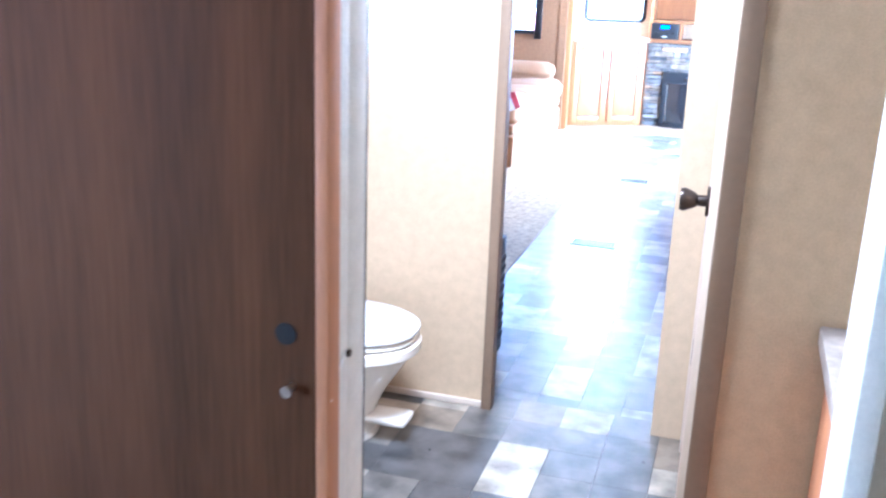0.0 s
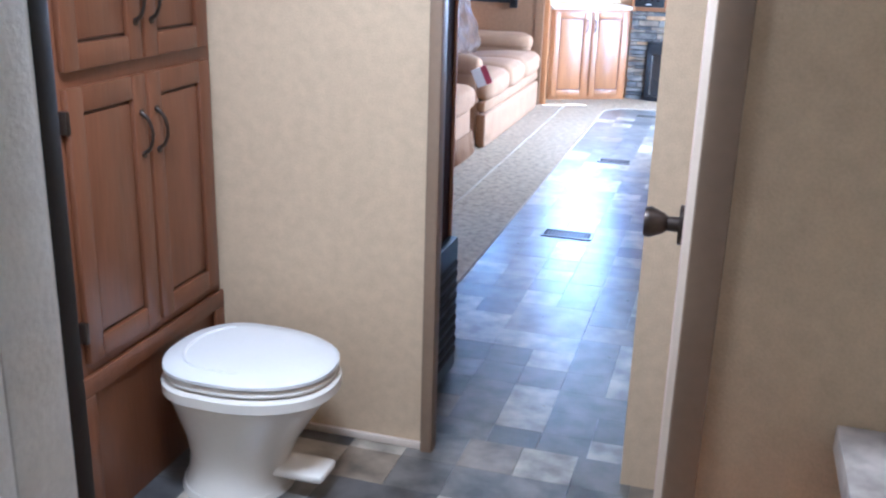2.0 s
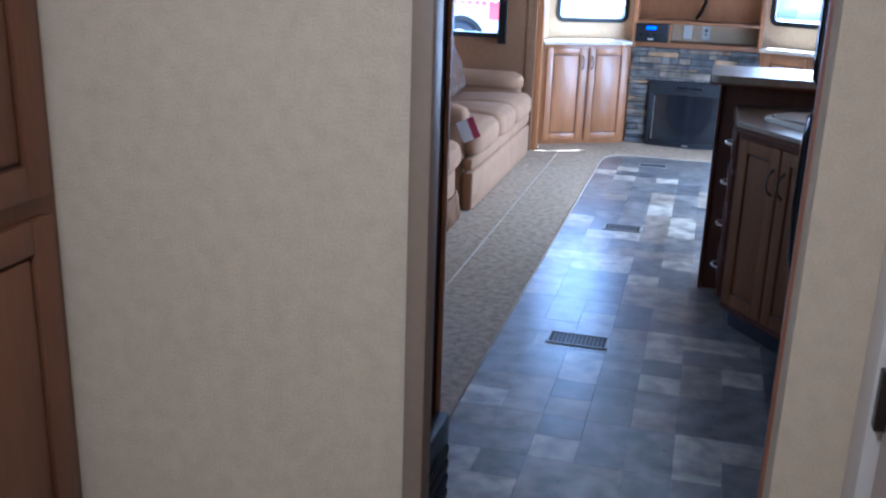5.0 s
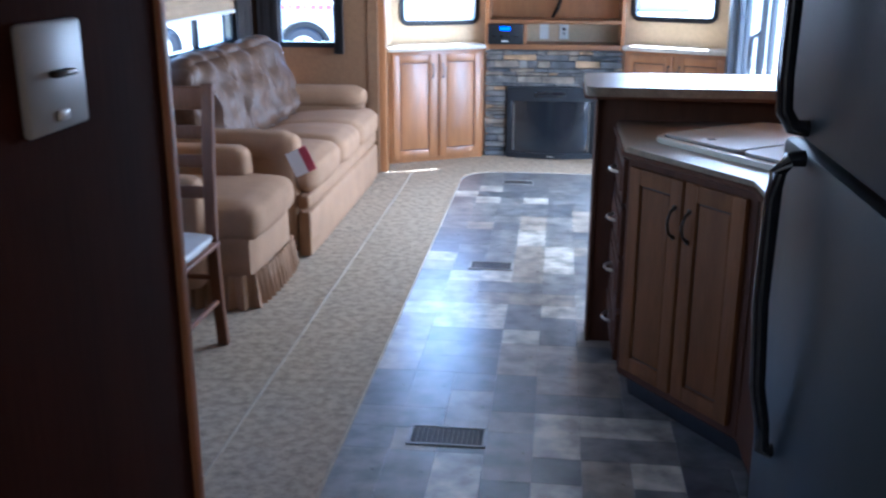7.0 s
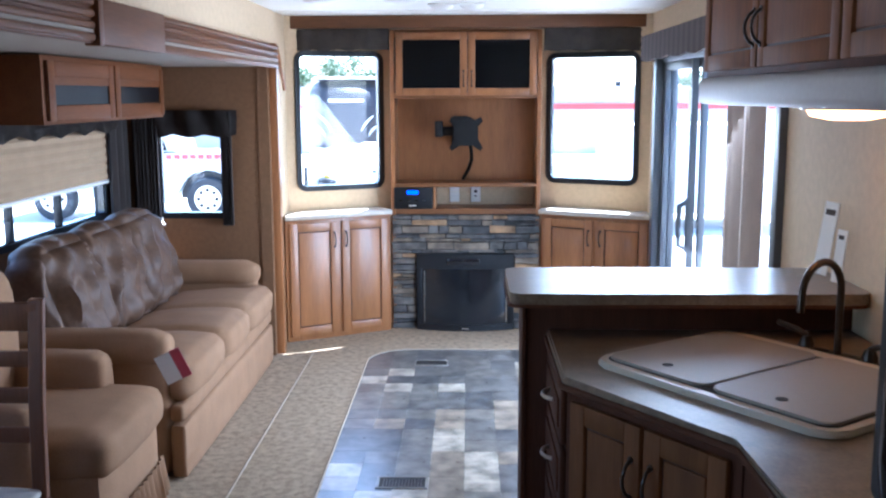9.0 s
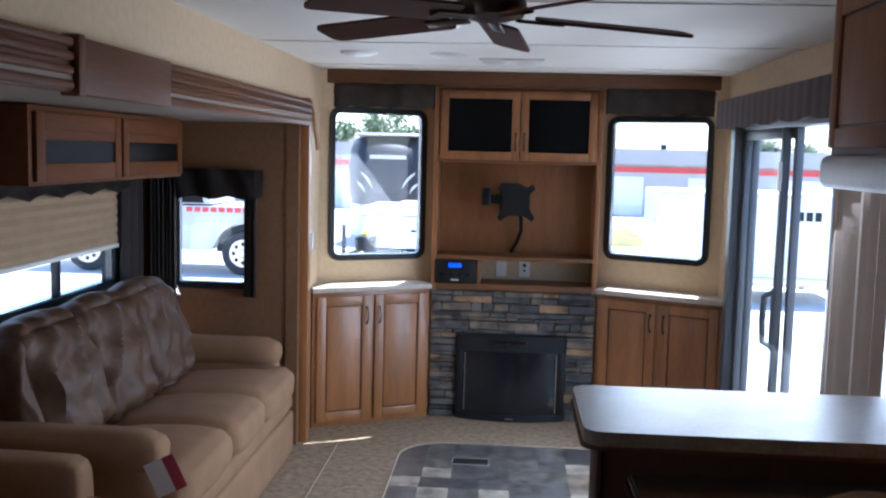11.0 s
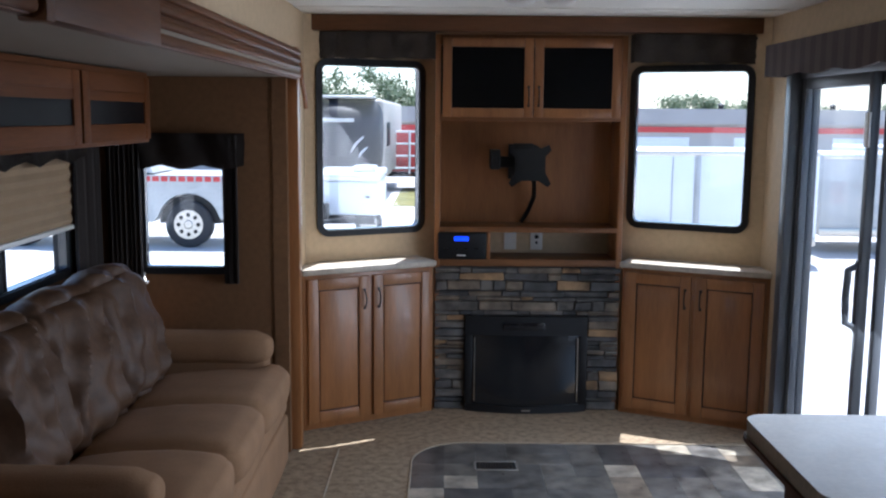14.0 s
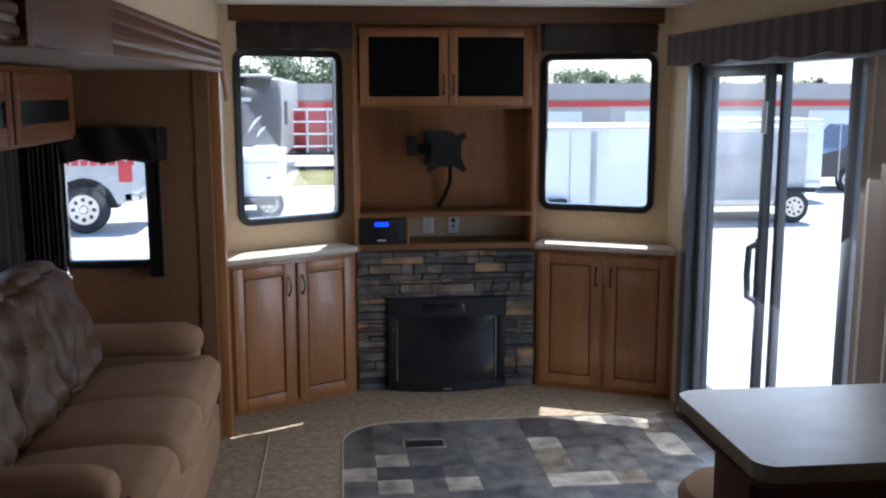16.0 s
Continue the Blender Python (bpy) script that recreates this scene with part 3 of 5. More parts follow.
wv.bands_direction, wv.inputs["Scale"].default_value = "X", 2.6
cr = VS.node_tree.nodes.new("ShaderNodeValToRGB")
cr.color_ramp.elements[0].position, cr.color_ramp.elements[1].position = 0.45, 0.55
cr.color_ramp.elements[0].color, cr.color_ramp.elements[1].color = (0.034, 0.016, 0.012, 1), (0.062, 0.042, 0.032, 1)
tc = VS.node_tree.nodes.new("ShaderNodeTexCoord")
VS.node_tree.links.new(tc.outputs["Object"], wv.inputs["Vector"])
VS.node_tree.links.new(wv.outputs["Fac"], cr.inputs[0])
VS.node_tree.links.new(cr.outputs[0], VS.node_tree.nodes["Principled BSDF"].inputs["Base Color"])
pv = thing("valance", "striped brown and beige scalloped valance over the patio door", "valance", DM)
part("fabric_face", bm, VS, pv)
part("top_board", boxed(u0 - 0.18, u1 + 0.02, -0.109, 0.0, 2.0, 2.03), VS, pv)
part("end_return", boxed(u0 - 0.195, u0 - 0.181, -0.125, 0.0, 1.875, 2.03, 0.003), VS, pv)

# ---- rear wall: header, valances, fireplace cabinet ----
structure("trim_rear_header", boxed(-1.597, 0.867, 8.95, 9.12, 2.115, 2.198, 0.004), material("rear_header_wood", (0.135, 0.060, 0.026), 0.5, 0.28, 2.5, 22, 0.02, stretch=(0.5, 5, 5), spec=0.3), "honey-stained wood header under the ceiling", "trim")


def box_valance(x0, x1, y0, y1, z0, z1, label, mat=VALANCE):
    bm = bmesh.new()
    nx, nz = 36, 8
    g = [[bm.verts.new((x0 + (x1 - x0) * i / nx, y0 + 0.008 * noise.noise(Vector((i * 0.6, j * 0.7, x0))) + 0.006 * math.sin(i * 0.9), z0 + (z1 - z0) * j / nz - (0.008 * abs(math.sin(i * 0.35)) if j == 0 else 0))) for j in range(nz + 1)] for i in range(nx + 1)]
    for i in range(nx):
        for j in range(nz):
            bm.faces.new((g[i][j], g[i + 1][j], g[i + 1][j + 1], g[i][j + 1]))
    root = thing("valance", label, "valance", group="valances over the rear windows")
    part("fabric_face", bm, mat, root, "soft patterned fabric front")
    part("top_board", boxed(x0, x1, y0 + 0.026, y1, z1 - 0.012, z1), mat, root)
    for xa in (x0, x1 - 0.012):
        part("end_board", boxed(xa, xa + 0.012, y0 + 0.026, y1, z0, z1 - 0.012), mat, root)
    part("padding", boxed(x0, x1, y0 + 0.016, y0 + 0.026, z0 + 0.004, z1), mat, root)
    return root


box_valance(-1.59, -0.905, 8.97, 9.1, 1.975, 2.112, "dark patterned padded valance above a rear window")
box_valance(0.16, 0.865, 8.97, 9.1, 1.965, 2.112, "dark patterned padded valance above a rear window")

CX0, CX1, CY = -0.905, 0.15, 9.12
tvcab = thing("media_cabinet", "honey-stained wood media cabinet with open niches and smoked doors", "cabinet", pose(0, 0, 0))
for x0 in (CX0, CX1 - 0.03):
    part("side_panel", boxed(x0, x0 + 0.03, CY, 9.41, 0.0, 2.113, 0.002), OAK, tvcab)
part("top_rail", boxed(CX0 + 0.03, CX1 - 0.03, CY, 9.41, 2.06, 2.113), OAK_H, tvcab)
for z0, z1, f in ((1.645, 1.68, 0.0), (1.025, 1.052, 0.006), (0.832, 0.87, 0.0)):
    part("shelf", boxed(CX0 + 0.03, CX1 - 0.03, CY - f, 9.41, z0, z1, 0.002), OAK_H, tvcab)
part("divider", boxed(-0.608, -0.59, CY + 0.004, 9.40, 0.87, 1.025, 0.001), OAK, tvcab)
part("back_panel", boxed(CX0 + 0.03, CX1 - 0.03, 9.40, 9.412, 1.052, 1.645), OAK, tvcab)
part("niche_back", boxed(CX0 + 0.03, CX1 - 0.03, 9.402, 9.412, 0.87, 1.025), WALL, tvcab, "beige back of the lower niche")
# Black sheet added in place of the shade behind the upper doors.
part("inner_shade", boxed(CX0 + 0.03, CX1 - 0.03, 9.30, 9.31, 1.68, 2.06), BLACK, tvcab, "black sheet standing in for the shade inside the cabinet")
SMOKE = material("smoked_glass", (0.005, 0.005, 0.006), 0.4, 0.0, 6, 80, 0.0)
SMOKE.node_tree.nodes["Principled BSDF"].inputs["IOR"].default_value = 1.18
panel_door(tvcab, -0.865, -0.368, CY, 1.665, 2.095, inset=SMOKE, rail=0.05, handle="r", hz=1.78)
panel_door(tvcab, -0.362, 0.115, CY, 1.665, 2.095, inset=SMOKE, rail=0.05, handle="l", hz=1.78)
bm = boxed(CX0, CX1, CY + 0.01, 9.40, 0.0, 0.832)
part("backing", bm, MORTAR, tvcab, "dark backing of the stone surround")
FX0, FX1, FZ = -0.725, -0.035, 0.55

stone_meshes = {}
rs = random.Random(5)


def stone_mesh(w, h, d):
    key = (round(w, 3), round(h, 3), rs.randrange(3))
    if key not in stone_meshes:
        bm = boxed(0, w, -d, 0.012, 0, h, 0.005, 1)
        for v in bm.verts:
            if v.co.y < -0.001:
                v.co.y += rs.uniform(-0.008, 0.008)
                v.co.x += rs.uniform(-0.004, 0.004)
                v.co.z += rs.uniform(-0.004, 0.004)
        stone_meshes[key] = mesh_of("stone", bm, STONE)
    return stone_meshes[key]


z = 0.004
surround = part("stone_surround", boxed(CX0 + 0.004, CX1 - 0.004, CY + 0.004, CY + 0.012, 0.003, 0.83), MORTAR, tvcab, "stacked ledge stone in grey and rust")
while z < 0.82:
    h = rs.choice((0.026, 0.034, 0.044, 0.056))
    if 0.825 - (z + h) < 0.03:
        h = 0.826 - z
    spans = [(CX0 + 0.004, CX1 - 0.004)] if z + h * 0.6 > FZ else [(CX0 + 0.004, FX0 - 0.004), (FX1 + 0.004, CX1 - 0.004)]
    for a, b in spans:
        x = a
        while x < b - 0.01:
            w = rs.choice((0.07, 0.10, 0.14, 0.19, 0.25))
            if b - (x + w) < 0.05:
                w = b - x
            s = new("stone", stone_mesh(w - 0.004, h - 0.004, rs.choice((0.012, 0.018, 0.026))))
            s.parent, s.matrix_basis = surround, pose(x + 0.002, CY + 0.006, z + 0.002)
            x += w
    z += h

fire = thing("electric_fireplace", "black electric fireplace insert with a bowed glass front", "fireplace", pose((FX0 + FX1) / 2, CY, 0))
hw = (FX1 - FX0) / 2


def bowed(bm, half, z0, z1, d0, b0, d1, b1, n=18):
    """A block with a bowed front: depth and bulge d0, b0 at z0 and d1, b1 at z1."""
    loops = []
    for z, d, b in ((z0, d0, b0), (z1, d1, b1)):
        front = [(-half + 2 * half * i / n, -d - b * (1 - (2 * i / n - 1) ** 2)) for i in range(n + 1)]
        loops.append([bm.verts.new((x, y, z)) for x, y in [(half, 0.0), (-half, 0.0)] + front])
    lo, hi = loops
    k = len(lo)
    for i in range(k):
        bm.faces.new((lo[i], lo[(i + 1) % k], hi[(i + 1) % k], hi[i]))
    bm.faces.new(lo[::-1])
    bm.faces.new(hi)
    return bm


part("housing", bowed(bmesh.new(), hw, 0.004, 0.045, 0.042, 0.062, 0.042, 0.058), BLACK, fire, "bowed black lower lip")
part("top_hood", bowed(bmesh.new(), hw, 0.445, FZ, 0.04, 0.022, 0.04, 0.008), BLACK, fire, "black top band")
part("vent_slot", boxed(-hw * 0.38, hw * 0.30, -0.0645, -0.05, 0.475, 0.52, 0.003), GLOSSBLACK, fire, "dark vent slot")
for x0 in (-hw, hw - 0.042):
    part("side_frame", boxed(x0, x0 + 0.042, -0.05, 0, 0.045, 0.445, 0.004), BLACK, fire)
part("glass_front", bowed(bmesh.new(), hw - 0.04, 0.044, 0.446, 0.034, 0.05, 0.034, 0.018), SCREEN, fire, "dark reflective bowed glass")
for x0 in (-hw + 0.05, hw - 0.056):
    part("inner_bead", boxed(x0, x0 + 0.006, -0.052, -0.03, 0.06, 0.43), METAL, fire, "thin pale bead inside the frame")
part("badge", boxed(-0.025, 0.025, -0.106, -0.1, 0.018, 0.026), METAL, fire, "small pale badge")

bracket = thing("tv_wall_mount", "black steel television bracket with no screen", "bracket", pose(-0.42, 9.40, 1.41))
part("wall_plate", boxed(-0.06, 0.06, -0.03, 0, -0.10, 0.10, 0.004), BLACK, bracket)
bm = boxed(-0.15, -0.03, -0.16, -0.03, -0.03, 0.03, 0.008)
box(bm, -0.175, -0.12, -0.26, -0.13, -0.035, 0.075, 0.008)
part("arm", bm, BLACK, bracket, "folded black swing arm")
half = [(0.03, 0.105), (0.06, 0.085), (0.105, 0.105), (0.118, 0.075), (0.085, 0.04), (0.085, -0.05), (0.118, -0.11), (0.10, -0.13), (0.045, -0.095)]
outl = half + [(-x, z) for x, z in half[::-1]]
bm = prism(bmesh.new(), outl, 0.0, 0.012)
part("mount_plate", bm, BLACK, bracket, "black plate with four flared corners", at=pose(0.045, -0.27, 0.0, 90, 0, 0))
part("plate_hub", boxed(-0.02, 0.11, -0.27, -0.15, -0.05, 0.05, 0.01), BLACK, bracket)
part("tilt_bar", boxed(-0.05, 0.06, -0.285, -0.262, 0.08, 0.112, 0.004), BLACK, bracket)
part("cable", tube(bmesh.new(), [(0.06, -0.2, -0.04), (0.08, -0.16, -0.12), (0.085, -0.10, -0.2), (0.06, -0.05, -0.28), (0.02, -0.03, -0.352)], 0.013, 8), BLACK, bracket, "hanging black cable")

stereo = thing("car_stereo", "black stereo unit with a lit blue display", "stereo", pose(-0.748, CY - 0.014, 0.8705))
part("body", boxed(-0.136, 0.136, 0.0, 0.2, 0, 0.152, 0.008), BLACK, stereo)
part("display", boxed(-0.045, 0.035, -0.004, 0.002, 0.105, 0.13, 0.001), DISPLAY, stereo, "blue lit display")
part("disc_slot", boxed(-0.03, 0.02, -0.004, 0.002, 0.02, 0.028, 0.001), WHITEPL, stereo)
for k in range(4):
    part("button", boxed(-0.1 + 0.055 * k, -0.075 + 0.055 * k, -0.004, 0.002, 0.055, 0.065, 0.001), GLOSSBLACK, stereo)
for x, lab in ((-0.46, "blank white wall plate in the niche"), (-0.305, "white wall socket plate with a coax outlet")):
    o = thing("wall_outlet", lab, "outlet", pose(x, 9.40, 0.948), "outlets in the media niche")
    part("plate", boxed(-0.036, 0.036, -0.008, 0, -0.058, 0.058, 0.004), WHITEPL, o)
    if "coax" in lab:
        part("socket", tube(bmesh.new(), [(0, -0.008, 0.02), (0, -0.02, 0.02)], 0.012, 10), BLACK, o)
        part("socket", tube(bmesh.new(), [(0, -0.008, -0.015), (0, -0.012, -0.015)], 0.008, 8), BLACK, o)

# ---- corner cabinets ----
def corner_cabinet(p0, p1, label, group, back):
    m = along(p0, p1)
    length = math.hypot(p1[0] - p0[0], p1[1] - p0[1])
    c = thing("corner_cabinet", label, "cabinet", m, group)
    part("body", boxed(0, length, 0.0, back, 0.0, 0.838, 0.002), OAK, c)
    mid = length / 2
    panel_door(c, 0.022, mid - 0.012, 0, 0.035, 0.815, handle="r", rail=0.06, hz=0.69)
    panel_door(c, mid + 0.012, length - 0.022, 0, 0.035, 0.815, handle="l", rail=0.06, hz=0.69)
    return m, length


mL, lenL = corner_cabinet((-1.585, 8.695), (-0.91, 9.075), "honey-stained two-door corner cabinet under the rear window", "corner cabinets", 0.2)
mR, lenR = corner_cabinet((0.155, 9.09), (0.868, 8.74), "honey-stained two-door corner cabinet beside the patio door", "corner cabinets", 0.17)
for m, length, lab in ((mL, lenL, 0.27), (mR, lenR, 0.25)):
    solo("cabinet_top", boxed(-0.01, length + 0.005, -0.035, lab, 0.84, 0.872, 0.006), PALETOP, "mottled pale laminate ledge on the corner cabinet", "countertop", "corner cabinet tops", at=m)
sw = thing("light_switch", "white rocker switch plate on the wall", "switch", pose(0.868, 8.62, 1.08, 0, 0, -90))
part("plate", boxed(-0.025, 0.025, -0.008, 0, -0.05, 0.05, 0.003), WHITEPL, sw)
part("rocker", boxed(-0.009, 0.009, -0.014, -0.006, -0.02, 0.02, 0.002), WHITEPL, sw)
sw = thing("light_switch", "small white switch plate on the slide-out post", "switch", pose(-1.598, 8.7, 1.15, 0, 0, 90))
part("plate", boxed(-0.025, 0.025, -0.008, 0, -0.05, 0.05, 0.003), WHITEPL, sw)

# ---- kitchen ----
bar = thing("bar_counter", "raised breakfast bar with laminate top and dark panelled back", "counter")
outl = [(-0.23 + x, 5.21 + y) for x, y in rounded(1.098, 0.46, 0.045, 6)]
part("bar_top", prism(bmesh.new(), outl, 1.032, 1.068), TOP, bar, "mottled laminate bar top with rounded corners")
part("bar_edge", prism(bmesh.new(), [(-0.236 + x, 5.204 + y) for x, y in rounded(1.104, 0.472, 0.05, 6)], 1.024, 1.034), DARKWOOD, bar, "dark edge band")
part("bar_wall", boxed(-0.17, 0.868, 5.36, 5.52, 0.0, 1.024, 0.003), DARKWOOD, bar, "dark wood bar back")
part("end_panel", boxed(-0.185, -0.172, 5.35, 5.53, 0.0, 1.024, 0.003), DARKWOOD, bar)
front = [(-0.105, 5.36), (-0.105, 4.83), (0.235, 4.36), (0.235, 3.945), (0.868, 3.945), (0.868, 5.36)]
base = thing("kitchen_base_cabinet", "dark-stained kitchen base cabinet with an angled corner", "cabinet")
part("body", prism(bmesh.new(), [(-0.085, 5.355), (-0.085, 4.845), (0.255, 4.375), (0.255, 3.95), (0.866, 3.95), (0.866, 5.355)], 0.09, 0.885), DARKWOOD, base)
part("plinth", prism(bmesh.new(), [(-0.04, 5.35), (-0.04, 4.87), (0.3, 4.40), (0.3, 3.96), (0.866, 3.96), (0.866, 5.35)], 0.0, 0.09), BLACK, base)
for k, (a, b) in enumerate(((0.12, 0.30), (0.32, 0.50), (0.52, 0.69), (0.71, 0.865))):
    bm = boxed(-0.104, -0.086, 4.88, 5.335, a, b, 0.006)
    box(bm, -0.110, -0.103, 4.92, 5.295, a + 0.035, b - 0.035, 0.003)
    d = part("drawer", bm, DARKWOOD, base)
    pts = [(-0.11 - 0.026 * math.sin(math.pi * i / 8) ** 0.6, 5.05 + 0.1 * i / 8, (a + b) / 2) for i in range(9)]
    part("handle", tube(bmesh.new(), pts, 0.006, 8), METAL, d, "bright bowed drawer handle")
mA = pose(-0.085, 4.845, 0, 0, 0, math.degrees(math.atan2(4.375 - 4.845, 0.34)))
ang = part("angled_front", boxed(0.0, 0.58, -0.006, 0.004, 0.1, 0.88), DARKWOOD, base, at=mA)
DOORBROWN = material("stained_cabinet_wood", (0.155, 0.06, 0.02), 0.65, 0.3, 2.5, 22, 0.03, stretch=(5, 5, 0.5), spec=0.15)
panel_door(ang, 0.03, 0.285, -0.006, 0.13, 0.86, mat=DOORBROWN, handle="r", hmat=BRONZE, hz=0.72)
panel_door(ang, 0.297, 0.55, -0.006, 0.13, 0.86, mat=DOORBROWN, handle="l", hmat=BRONZE, hz=0.72)
bm = prism(bmesh.new(), front, 0.887, 0.922)
bmesh.ops.bevel(bm, geom=[e for e in bm.edges], offset=0.006, segments=2, affect="EDGES")
ctop = thing("countertop", "mottled brown laminate countertop with a dark edge", "countertop")
part("top", bm, TOP, ctop)
pts = [(-0.107, 5.355, 0.895), (-0.107, 4.829, 0.895), (0.233, 4.359, 0.895), (0.233, 3.95, 0.895)]
part("edge_band", tube(bmesh.new(), pts, 0.009, 8), DARKWOOD, ctop, "dark rounded edge band")

mS = pose(0.412, 4.796, 0.922, 0, 0, -54.1)
sink = thing("kitchen_sink", "beige double sink with two matching covers", "sink", mS)
SINK = material("beige_sink", (0.29, 0.255, 0.215), 0.5, 0.06, 6, 80, 0.01)
outl = [(-0.378 + x, -0.258 + y) for x, y in rounded(0.765, 0.585, 0.06, 6)]
bm = prism(bmesh.new(), outl, -0.002, 0.018)
bmesh.ops.bevel(bm, geom=bm.edges[:], offset=0.006, segments=2, affect="EDGES")
part("rim", bm, material("cream_sink_rim", (0.55, 0.48, 0.38), 0.35, 0.06, 6, 80, 0.0), sink, "pale cream sink rim")
part("basin_gap", prism(bmesh.new(), [(-0.354 + x, -0.231 + y) for x, y in rounded(0.717, 0.502, 0.04, 5)], 0.0175, 0.0195), MORTAR, sink, "dark gap round the covers")
for x0 in (-0.348, 0.012):
    bm = prism(bmesh.new(), [(x0 + x, -0.225 + y) for x, y in rounded(0.345, 0.49, 0.035, 5)], 0.0195, 0.028)
    bmesh.ops.bevel(bm, geom=[e for e in bm.edges], offset=0.003, segments=1, affect="EDGES")
    c = part("cover", bm, SINK, sink, "lift-out sink cover with a finger hole")
    part("finger_hole", lathe(bmesh.new(), [(0.015, 0.0275), (0.015, 0.0292)], x0 + 0.17, -0.16, 14), MORTAR, c)
faucet = thing("faucet", "dark gooseneck kitchen faucet with two lever handles", "faucet", mS @ pose(-0.01, 0.35, 0.0))
part("base", boxed(-0.13, 0.13, -0.03, 0.03, 0, 0.018, 0.008), BRONZE, faucet)
pts = [(0, 0, 0.015), (0, 0, 0.20)] + [(0, -0.09 + 0.09 * math.cos(radians(a)), 0.20 + 0.09 * math.sin(radians(a))) for a in range(15, 181, 15)] + [(0, -0.182, 0.16)]
part("spout", tube(bmesh.new(), pts, 0.0105, 12), BRONZE, faucet)
for sx in (-0.1, 0.1):
    bm = lathe(bmesh.new(), [(0.024, 0.0), (0.022, 0.03), (0.014, 0.05)], sx, 0, 14)
    tube(bm, [(sx, 0, 0.05), (sx + 0.03 * (1 if sx > 0 else -1), -0.01, 0.065), (sx + 0.09 * (1 if sx > 0 else -1), -0.015, 0.075)], 0.009, 8)
    part("lever", bm, BRONZE, faucet)

stove = thing("range_stove", "black gas range with chrome trim and knobs", "stove")
part("body", boxed(0.245, 0.866, 3.33, 3.935, 0.09, 0.86, 0.004), BLACK, stove)
part("cooktop", boxed(0.215, 0.866, 3.335, 3.932, 0.865, 0.895, 0.006), GLOSSBLACK, stove)
part("control_panel", boxed(0.222, 0.246, 3.34, 3.93, 0.76, 0.86, 0.006), BLACK, stove)
for k in range(5):
    kn = part("knob", tube(bmesh.new(), [(0.222, 3.42 + 0.11 * k, 0.81), (0.19, 3.42 + 0.11 * k, 0.812)], [0.026, 0.021], 14), GLOSSBLACK, stove)
    part("knob_ring", tube(bmesh.new(), [(0.223, 3.42 + 0.11 * k, 0.81), (0.217, 3.42 + 0.11 * k, 0.81)], 0.031, 14), METAL, kn, "chrome ring")
part("oven_door", boxed(0.222, 0.244, 3.345, 3.925, 0.2, 0.74, 0.008), GLOSSBLACK, stove)
part("door_bar", tube(bmesh.new(), [(0.235, 3.40, 0.70), (0.185, 3.41, 0.70), (0.185, 3.86, 0.70), (0.235, 3.87, 0.70)], 0.01, 8), METAL, stove, "chrome oven bar")
for cx, cy in ((0.40, 3.49), (0.40, 3.78), (0.68, 3.63)):
    bm = bmesh.new()
    for dx, dy in ((0.11, 0), (0, 0.11)):
        tube(bm, [(cx - dx, cy - dy, 0.917), (cx + dx, cy + dy, 0.917)], 0.007, 6)
    part("grate", bm, BLACK, stove)
    part("burner", lathe(bmesh.new(), [(0.045, 0.895), (0.04, 0.91)], cx, cy, 14), BLACK, stove)

fridge = thing("refrigerator", "black two-door refrigerator with curved black handles", "refrigerator")
part("body", boxed(0.085, 0.866, 2.05, 3.29, 0.0, 1.95, 0.004), DARKWOOD, fridge, "dark wood surround")
FRIDGE = material("fridge_black", (0.012, 0.013, 0.015), 0.45, 0.04, 3, 90, 0.004, spec=0.12)
dU = part("upper_door", boxed(0.05, 0.085, 2.52, 3.272, 1.262, 1.85, 0.01), FRIDGE, fridge)
dL = part("lower_door", boxed(0.05, 0.085, 2.52, 3.272, 0.2, 1.247, 0.01), FRIDGE, fridge)
for d, pts in ((dU, [(0.05, 1.285), (0.026, 1.288), (0.011, 1.312), (0.007, 1.36), (0.008, 1.5), (0.016, 1.68), (0.03, 1.73), (0.05, 1.735)]), (dL, [(0.05, 1.238), (0.026, 1.236), (0.011, 1.215), (0.007, 1.17), (0.005, 1.0), (0.014, 0.85), (0.028, 0.78), (0.032, 0.735), (0.05, 0.73)])):
    part("handle", tube(bmesh.new(), [(x, 3.12, z) for x, z in pts], 0.0135, 10), GLOSSBLACK, d, "thick curved black handle")

upper = thing("wall_cabinet", "dark-stained wall cabinet above the counter", "cabinet", pose(0.50, 5.87, 0, 0, 0, -90))
part("body", boxed(0, 2.58, 0.0, 0.365, 1.72, 2.19, 0.003), DARKWOOD, upper)
part("light_rail", boxed(-0.012, 2.59, -0.03, 0.365, 1.632, 1.725, 0.025, 3), material("pale_valance_board", (0.27, 0.24, 0.215), 0.5, 0.12, 5, 60, 0.01), upper, "pale rounded light rail")
for k in range(4):
    a = 0.02 + k * 0.64
    panel_door(upper, a, a + 0.625, 0, 1.745, 2.165, mat=DOORBROWN, handle="r" if k % 2 == 0 else "l", hz=1.86, hmat=BRONZE)
puck = thing("under_cabinet_light", "lit round under-cabinet lamp with a warm glow", "lamp", pose(0.66, 4.95, 1.632))
part("lens", lathe(bmesh.new(), [(0.05, -0.034), (0.10, -0.024), (0.115, 0.0)], 0, 0, 24), LAMP, puck, "glowing frosted lens")
part("bezel", lathe(bmesh.new(), [(0.125, -0.006), (0.128, 0.0)], 0, 0, 20), METAL, puck)
